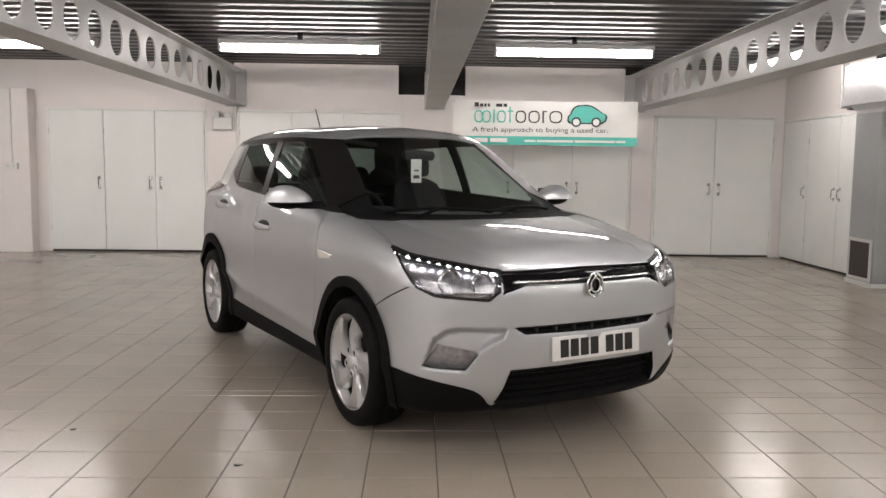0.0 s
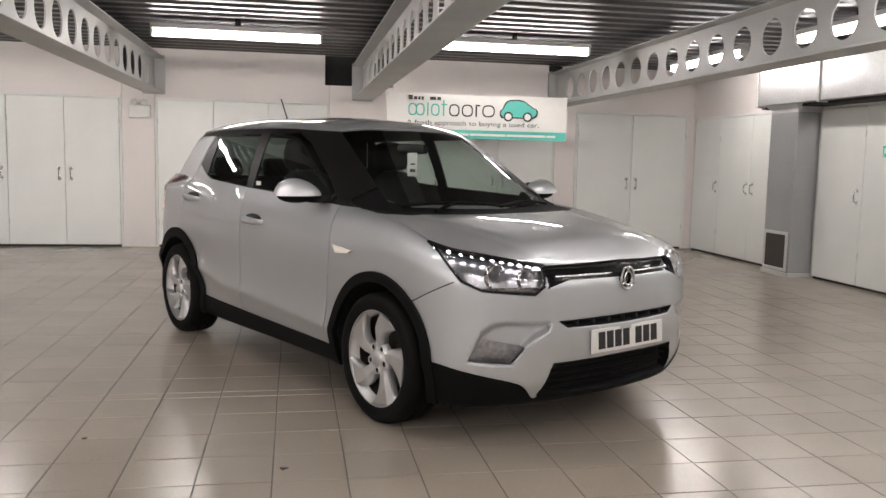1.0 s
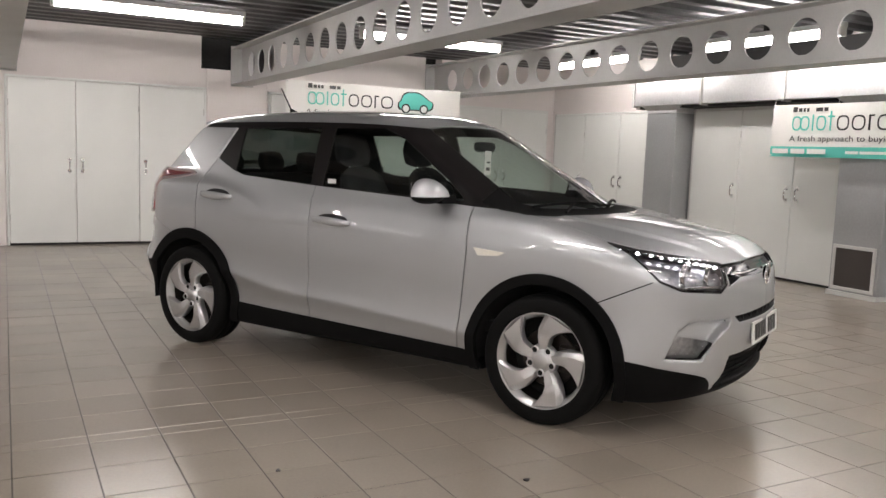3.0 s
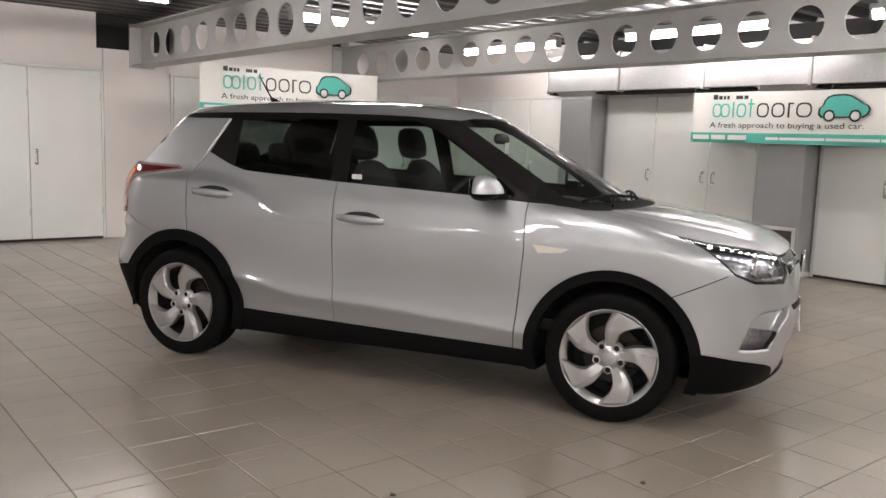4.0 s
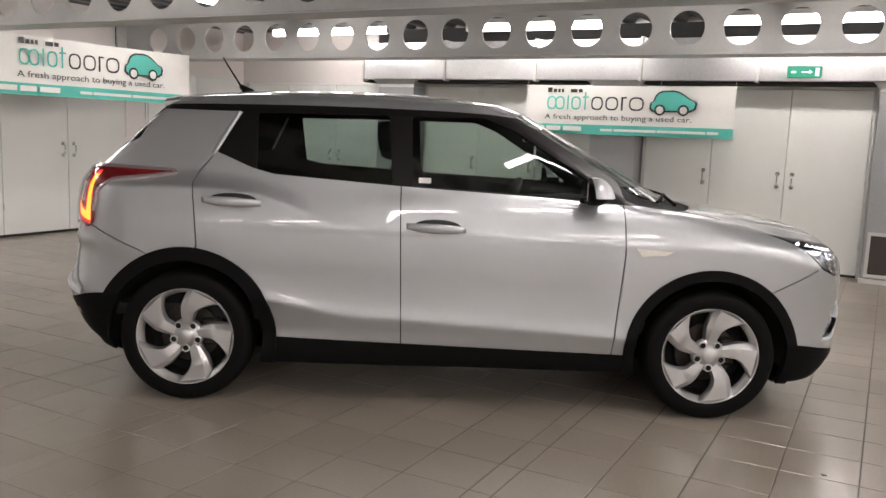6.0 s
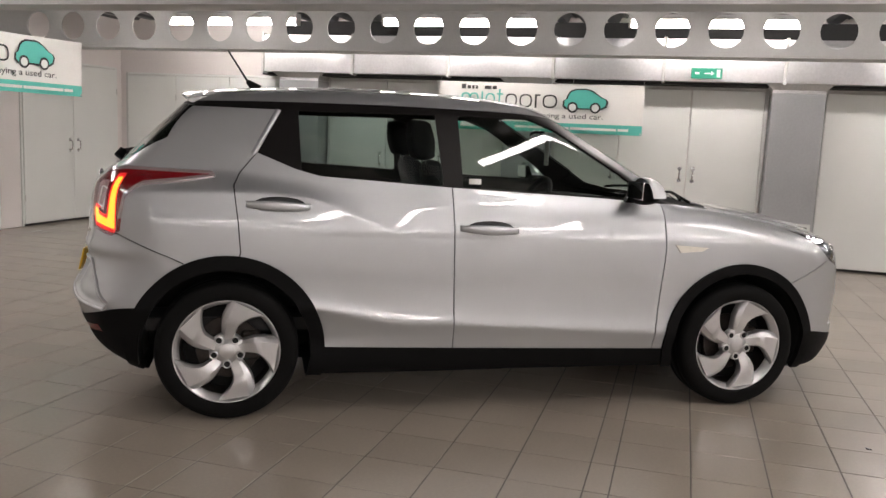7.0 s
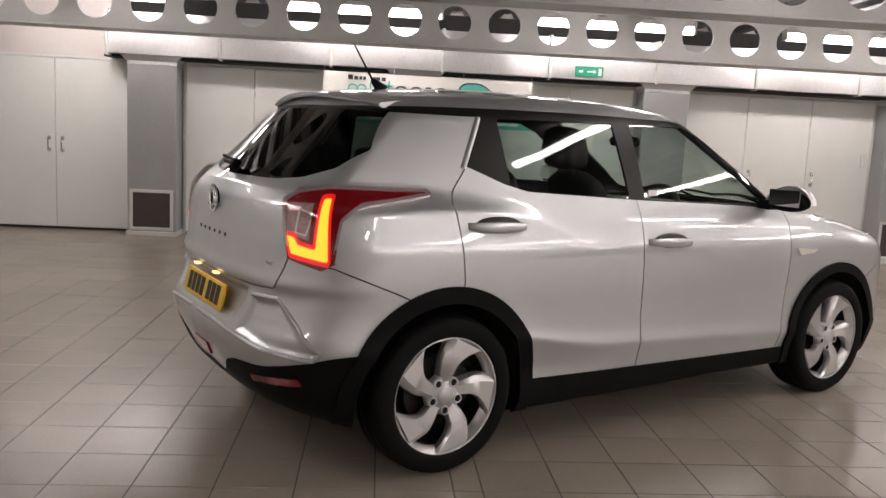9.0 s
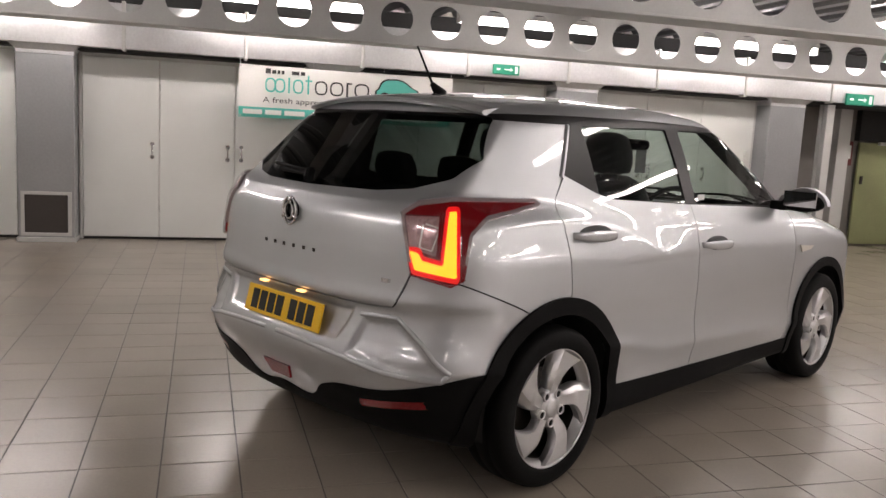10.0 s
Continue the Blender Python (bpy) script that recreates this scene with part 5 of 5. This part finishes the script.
def banner(a, b, top, high, sag):
    """A vinyl banner from a to b (plan points), its face to the room."""
    a, b = Vector((*a, 0)), Vector((*b, 0))
    w = (b - a).length
    ang = math.degrees(math.atan2((b - a).y, (b - a).x))
    ob = empty("banner", pose(a.x, a.y, top - high, 0, 0, ang))
    nx, nz = 40, 8
    cutz = .20

    def sheet_bm(z0, z1, back):
        bm = bmesh.new()
        g = []
        for j in range(nz + 1):
            z = z0 + (z1 - z0) * j / nz
            row = []
            for i in range(nx + 1):
                u = i / nx
                wave = .010 * math.sin(u * 9 + 1.2 * z / high) + .006 * math.sin(u * 23 + 2) * (1 - z / high)
                drop = sag * math.sin(math.pi * u) * (z / high - .3)
                row.append(bm.verts.new((u * w, wave, z - drop)))
            g.append(row)
        for j in range(nz):
            for i in range(nx):
                bm.faces.new((g[j][i], g[j][i + 1], g[j + 1][i + 1], g[j + 1][i]))
        bm.normal_update()
        bmesh.ops.solidify(bm, geom=list(bm.faces), thickness=-.006)
        return bm

    part("sheet", sheet_bm(high * cutz, high, 0), M_BANNER, ob, "white vinyl")
    part("strip", sheet_bm(0, high * cutz, 0), M_TEAL, ob, "teal printed strip")
    e = -.020

    def bar(x0, x1, z0, z1, m, nm="bar"):
        part(nm, box((x0 * w, e, z0 * high), (x1 * w, e + .0015, z1 * high)), m, ob)

    # brand name and mark as plain shapes
    for k, (x0, x1) in enumerate(((.115, .138), (.144, .162), (.168, .180), (.186, .198), (.232, .266), (.272, .292))):
        bar(x0, x1, .855, .95 if k == 0 else .925, M_TEXT)

    def outline(x0, x1, z0, z1, m):
        """A plain rounded loop."""
        bm = bmesh.new()
        n, t = 28, .017
        cx0, cz0, rx, rz = (x0 + x1) / 2 * w, (z0 + z1) / 2 * high, (x1 - x0) / 2 * w, (z1 - z0) / 2 * high
        rings = []
        for ax, az, yy in ((rx, rz, e), (rx - t, rz - t, e), (rx - t, rz - t, e + .0015), (rx, rz, e + .0015)):
            ring = []
            for i in range(n):
                c, q = math.cos(2 * math.pi * i / n), math.sin(2 * math.pi * i / n)
                ring.append(bm.verts.new((cx0 + ax * math.copysign(abs(c) ** .75, c), yy, cz0 + az * math.copysign(abs(q) ** .75, q))))
            rings.append(ring)
        for p, q in zip(rings, rings[1:] + rings[:1]):
            for i in range(n):
                bm.faces.new((p[i], p[(i + 1) % n], q[(i + 1) % n], q[i]))
        part("loop", tidy(bm), m, ob)

    for x0, x1 in ((.114, .162), (.156, .204), (.238, .286)):
        outline(x0, x1, .50, .775, M_TEAL)
    bar(.217, .225, .50, .80, M_TEAL)
    bar(.304, .312, .50, .86, M_TEAL)
    bar(.294, .326, .745, .775, M_TEAL)
    for x0, x1 in ((.338, .396), (.408, .470), (.522, .592)):
        outline(x0, x1, .50, .775, M_TEXT)
    bar(.484, .493, .50, .775, M_TEXT)
    bar(.484, .510, .745, .775, M_TEXT)
    out = [(.632, .49), (.619, .55), (.621, .66), (.634, .70), (.645, .82), (.657, .875), (.677, .91), (.726, .92), (.750, .90), (.771, .855), (.807, .745), (.828, .71), (.836, .65), (.830, .545), (.807, .49)]
    for nm, k, m, dy in (("car_mark", 1.0, M_TEXT, 0), ("car_mark", .86, M_TEAL, -.0015)):
        c = Vector((.726, .70))
        bm = bmesh.new()
        add_prism(bm, [((c.x + (px - c.x) * (k if k == 1 else .92)) * w, e + dy, (c.y + (pz - c.y) * k) * high) for px, pz in out], (0, .0014, 0))
        part(nm, tidy(bm), m, ob)
    for px in (.668, .776):
        part("car_mark_wheel", tube((px * w, e + .001, .53 * high), (px * w, e - .003, .53 * high), .110 * high, 20), M_TEXT, ob)
        part("car_mark_wheel", tube((px * w, e + .001, .53 * high), (px * w, e - .0045, .53 * high), .074 * high, 20), M_BANNER, ob)
    letters("A fresh approach to buying a used car.", .128 * high * 1.18, pose(.105 * w, e, .30 * high, 90, 0, 0) @ Matrix.Diagonal((1.30, 1.0, 1, 1)), M_TEXT, ob)
    x = .018
    for wd in (.085, .072, .092):
        bar(x, x + wd, .065, .155, M_BANNER)
        x += wd + .014
    x = .39
    for wd in (.06, .20, .22, .05):
        bar(x, x + wd, .075, .125, M_BANNER)
        x += wd + .006
    for xx in (.006, .994):
        for zz in (.03, .97):
            part("eyelet", tube((xx * w, -.008, zz * high), (xx * w, .006, zz * high), .010, 12), M_FRAME, ob)
    return ob


def cord(parent, p, q):
    bm = bmesh.new()
    add_tube(bm, p, q, .003, 6)
    part("cord", bm, M_FRAME, parent)


b1 = tagged(banner((.42, 10.98), (2.80, 10.86), 2.155, .575, .012), "white vinyl banner with teal strip, hung between beams", "banner", "banners")
cord(b1, (0, 0, .56), (-.16, .0, .60))
cord(b1, (2.38, 0, .56), (2.60, .0, .60))
b2 = tagged(banner((4.885, 7.43), (4.93, 5.02), 1.985, .560, .004), "white vinyl banner with teal strip, hung from the duct", "banner", "banners")
for xx in (.01, .8, 1.6, 2.40):
    cord(b2, (xx, .0, .55), (xx, .05, .66))


def exit_sign(m, w, h):
    ob = part("exit_sign", box((0, -.03, 0), (w, 0, h), .004), M_EXIT, None)
    ob.matrix_world = m
    part("arrow", box((.42 * w, -.032, .44 * h), (.66 * w, -.0305, .56 * h)), M_EXITW, ob)
    bm = bmesh.new()
    add_prism(bm, [(.64 * w, -.032, .28 * h), (.64 * w, -.032, .72 * h), (.75 * w, -.032, .5 * h)], (0, .0015, 0))
    part("arrow_head", tidy(bm), M_EXITW, ob)
    part("doorway_mark", box((.82 * w, -.032, .14 * h), (.93 * w, -.0305, .86 * h)), M_EXITW, ob)
    part("mark", box((.12 * w, -.032, .40 * h), (.26 * w, -.0305, .60 * h)), M_EXITW, ob)
    return tagged(ob, "green and white lit exit sign with an arrow", "exit sign", "exit signs")


exit_sign(pose(4.948, 4.53, 2.085, 0, 0, -90), .33, .115)
exit_sign(pose(4.948, -.52, 2.03, 0, 0, -90), .45, .15)

# emergency lamp on the pier, socket and conduit
ob = part("emergency_lamp", box((-2.98, BACK - .14, 1.775), (-2.70, BACK - .052, 1.955), .010), M_WHITE, None)
for xx in (-2.92, -2.77):
    h = part("lamp_head", tube((xx, BACK - .10, 2.0), (xx + .01, BACK - .19, 1.985), .036, 16, .044), M_FIXTURE, ob)
    part("lens", tube((xx + .01, BACK - .19, 1.985), (xx + .0105, BACK - .196, 1.984), .036, 16), M_FRAME, h)
    part("neck", tube((xx, BACK - .10, 1.95), (xx, BACK - .10, 2.0), .014, 8), M_DARK, ob)
tagged(ob, "white twin-head emergency lamp box on the pier", "emergency lamp")
sk = part("socket", box((-5.87, BACK - .275, 1.18), (-5.69, BACK - .222, 1.27), .006), M_WHITE, None)
for xx in (-5.82, -5.74):
    part("outlet", box((xx - .02, BACK - .278, 1.205), (xx + .02, BACK - .274, 1.245)), M_FRAME, sk)
tagged(sk, "white double socket fixed to the pier", "socket")
tagged(link("conduit", tube((-5.78, BACK - .235, 1.27), (-5.78, BACK - .235, 2.31), .011, 10), M_WHITE), "white conduit running up from the socket", "conduit")
bm = bmesh.new()
add_tube(bm, (3.28, -4.9, 2.66), (3.28, 12.2, 2.66), .012, 8)
tagged(link("conduit", bm, M_STEEL), "grey steel conduit laid along the beam", "conduit")

# crumbs of dry leaf on the floor
for px, py, a0 in ((-.80, 3.60, 20), (-1.70, 4.08, 70)):
    bm = bmesh.new()
    pts = [(.016 * math.cos(t) * (1 + .5 * math.sin(3 * t + a0)), .010 * math.sin(t), 0) for t in [2 * math.pi * i / 9 for i in range(9)]]
    add_prism(bm, pts, (0, 0, .004))
    lf = part("leaf_crumb", tidy(bm), M_IRON, None)
    lf.matrix_world = pose(px, py, .001, 4, 6, a0)
    tagged(lf, "small brown scrap of dry leaf on the tiles", "leaf scrap", "scraps on the floor")


# ---- floor tiles ----
floor = bpy.data.objects["floor"]
PITCH, GAP_W = 0.304, 0.0048


def lines(parts):
    """Tile spans from stretches of (start, count, pitch)."""
    return [(a + k * p, a + (k + 1) * p) for a, n, p in parts for k in range(n)]


cols = lines(((-2.06 - 40 * PITCH, 70, PITCH),))
low_n = 45
rows = lines(((4.70 - low_n * .309, low_n, .309),)) + [(4.70, 4.80)] + lines(((4.80, 5, PITCH),)) + [(6.32, 6.434)] + lines(((6.434, 20, PITCH),))


def tile_mesh(w, d):
    bm = bmesh.new()
    h, c = .006, .0016
    hw, hd = w / 2 - GAP_W / 2, d / 2 - GAP_W / 2
    lo = [bm.verts.new((x, y, -h)) for x, y in ((-hw, -hd), (hw, -hd), (hw, hd), (-hw, hd))]
    mi = [bm.verts.new((x, y, -c)) for x, y in ((-hw, -hd), (hw, -hd), (hw, hd), (-hw, hd))]
    hi = [bm.verts.new((x, y, 0)) for x, y in ((-hw + c, -hd + c), (hw - c, -hd + c), (hw - c, hd - c), (-hw + c, hd - c))]
    for a, b in ((lo, mi), (mi, hi)):
        for i in range(4):
            bm.faces.new((a[i], a[(i + 1) % 4], b[(i + 1) % 4], b[i]))
    bm.faces.new(hi)
    me = bpy.data.meshes.new("tile")
    bm.to_mesh(me)
    bm.free()
    me.materials.append(M_TILE)
    return me


def near(x, y):
    """The stretches of floor that lie beside the camera's way."""
    return (-2.4 < x < 2.5 and 3.0 < y < 5.0 and not (-.2 < x < .9 and y > 4.3)) or (-3.3 < x < -1.6 and 4.0 < y < 7.8) or (-1.6 < x < 1.0 and 7.6 < y < 9.3)


cache, verts, faces, count = {}, [], [], 0
rng = random.Random(3)
for x0, x1 in cols:
    for y0, y1 in rows:
        cxx, cyy, w, d = (x0 + x1) / 2, (y0 + y1) / 2, x1 - x0, y1 - y0
        if cxx < LEFT - .1 or cxx > 6.3 or cyy < REAR - .1 or cyy > BACK + .1:
            continue
        dz = rng.uniform(-.0006, .0004)
        if near(cxx, cyy) and count < 300:
            key = (round(w, 3), round(d, 3))
            if key not in cache:
                cache[key] = tile_mesh(w, d)
            ob = new("tile", cache[key])
            ob.parent = floor
            ob.location = (cxx, cyy, dz)
            ob.rotation_euler = (rng.uniform(-.0012, .0012), rng.uniform(-.0012, .0012), 0)
            count += 1
        else:
            n = len(verts)
            h, c = .006, .0016
            hw, hd = w / 2 - GAP_W / 2, d / 2 - GAP_W / 2
            tx, ty = rng.uniform(-.0012, .0012), rng.uniform(-.0012, .0012)
            for sx, sy in ((-1, -1), (1, -1), (1, 1), (-1, 1)):
                verts.append((cxx + sx * hw, cyy + sy * hd, -h))
            for sx, sy in ((-1, -1), (1, -1), (1, 1), (-1, 1)):
                px, py = sx * (hw - c * .3), sy * (hd - c * .3)
                verts.append((cxx + px, cyy + py, dz + tx * px + ty * py))
            faces += [(n + i, n + (i + 1) % 4, n + 4 + (i + 1) % 4, n + 4 + i) for i in range(4)] + [(n + 4, n + 5, n + 6, n + 7)]
me = bpy.data.meshes.new("tiles")
me.from_pydata(verts, [], faces)
me.materials.append(M_TILE_FAR)
ob = new("tiles", me)
ob.parent = floor
tagged(ob, "grey ceramic floor tiles", kind="stuff")
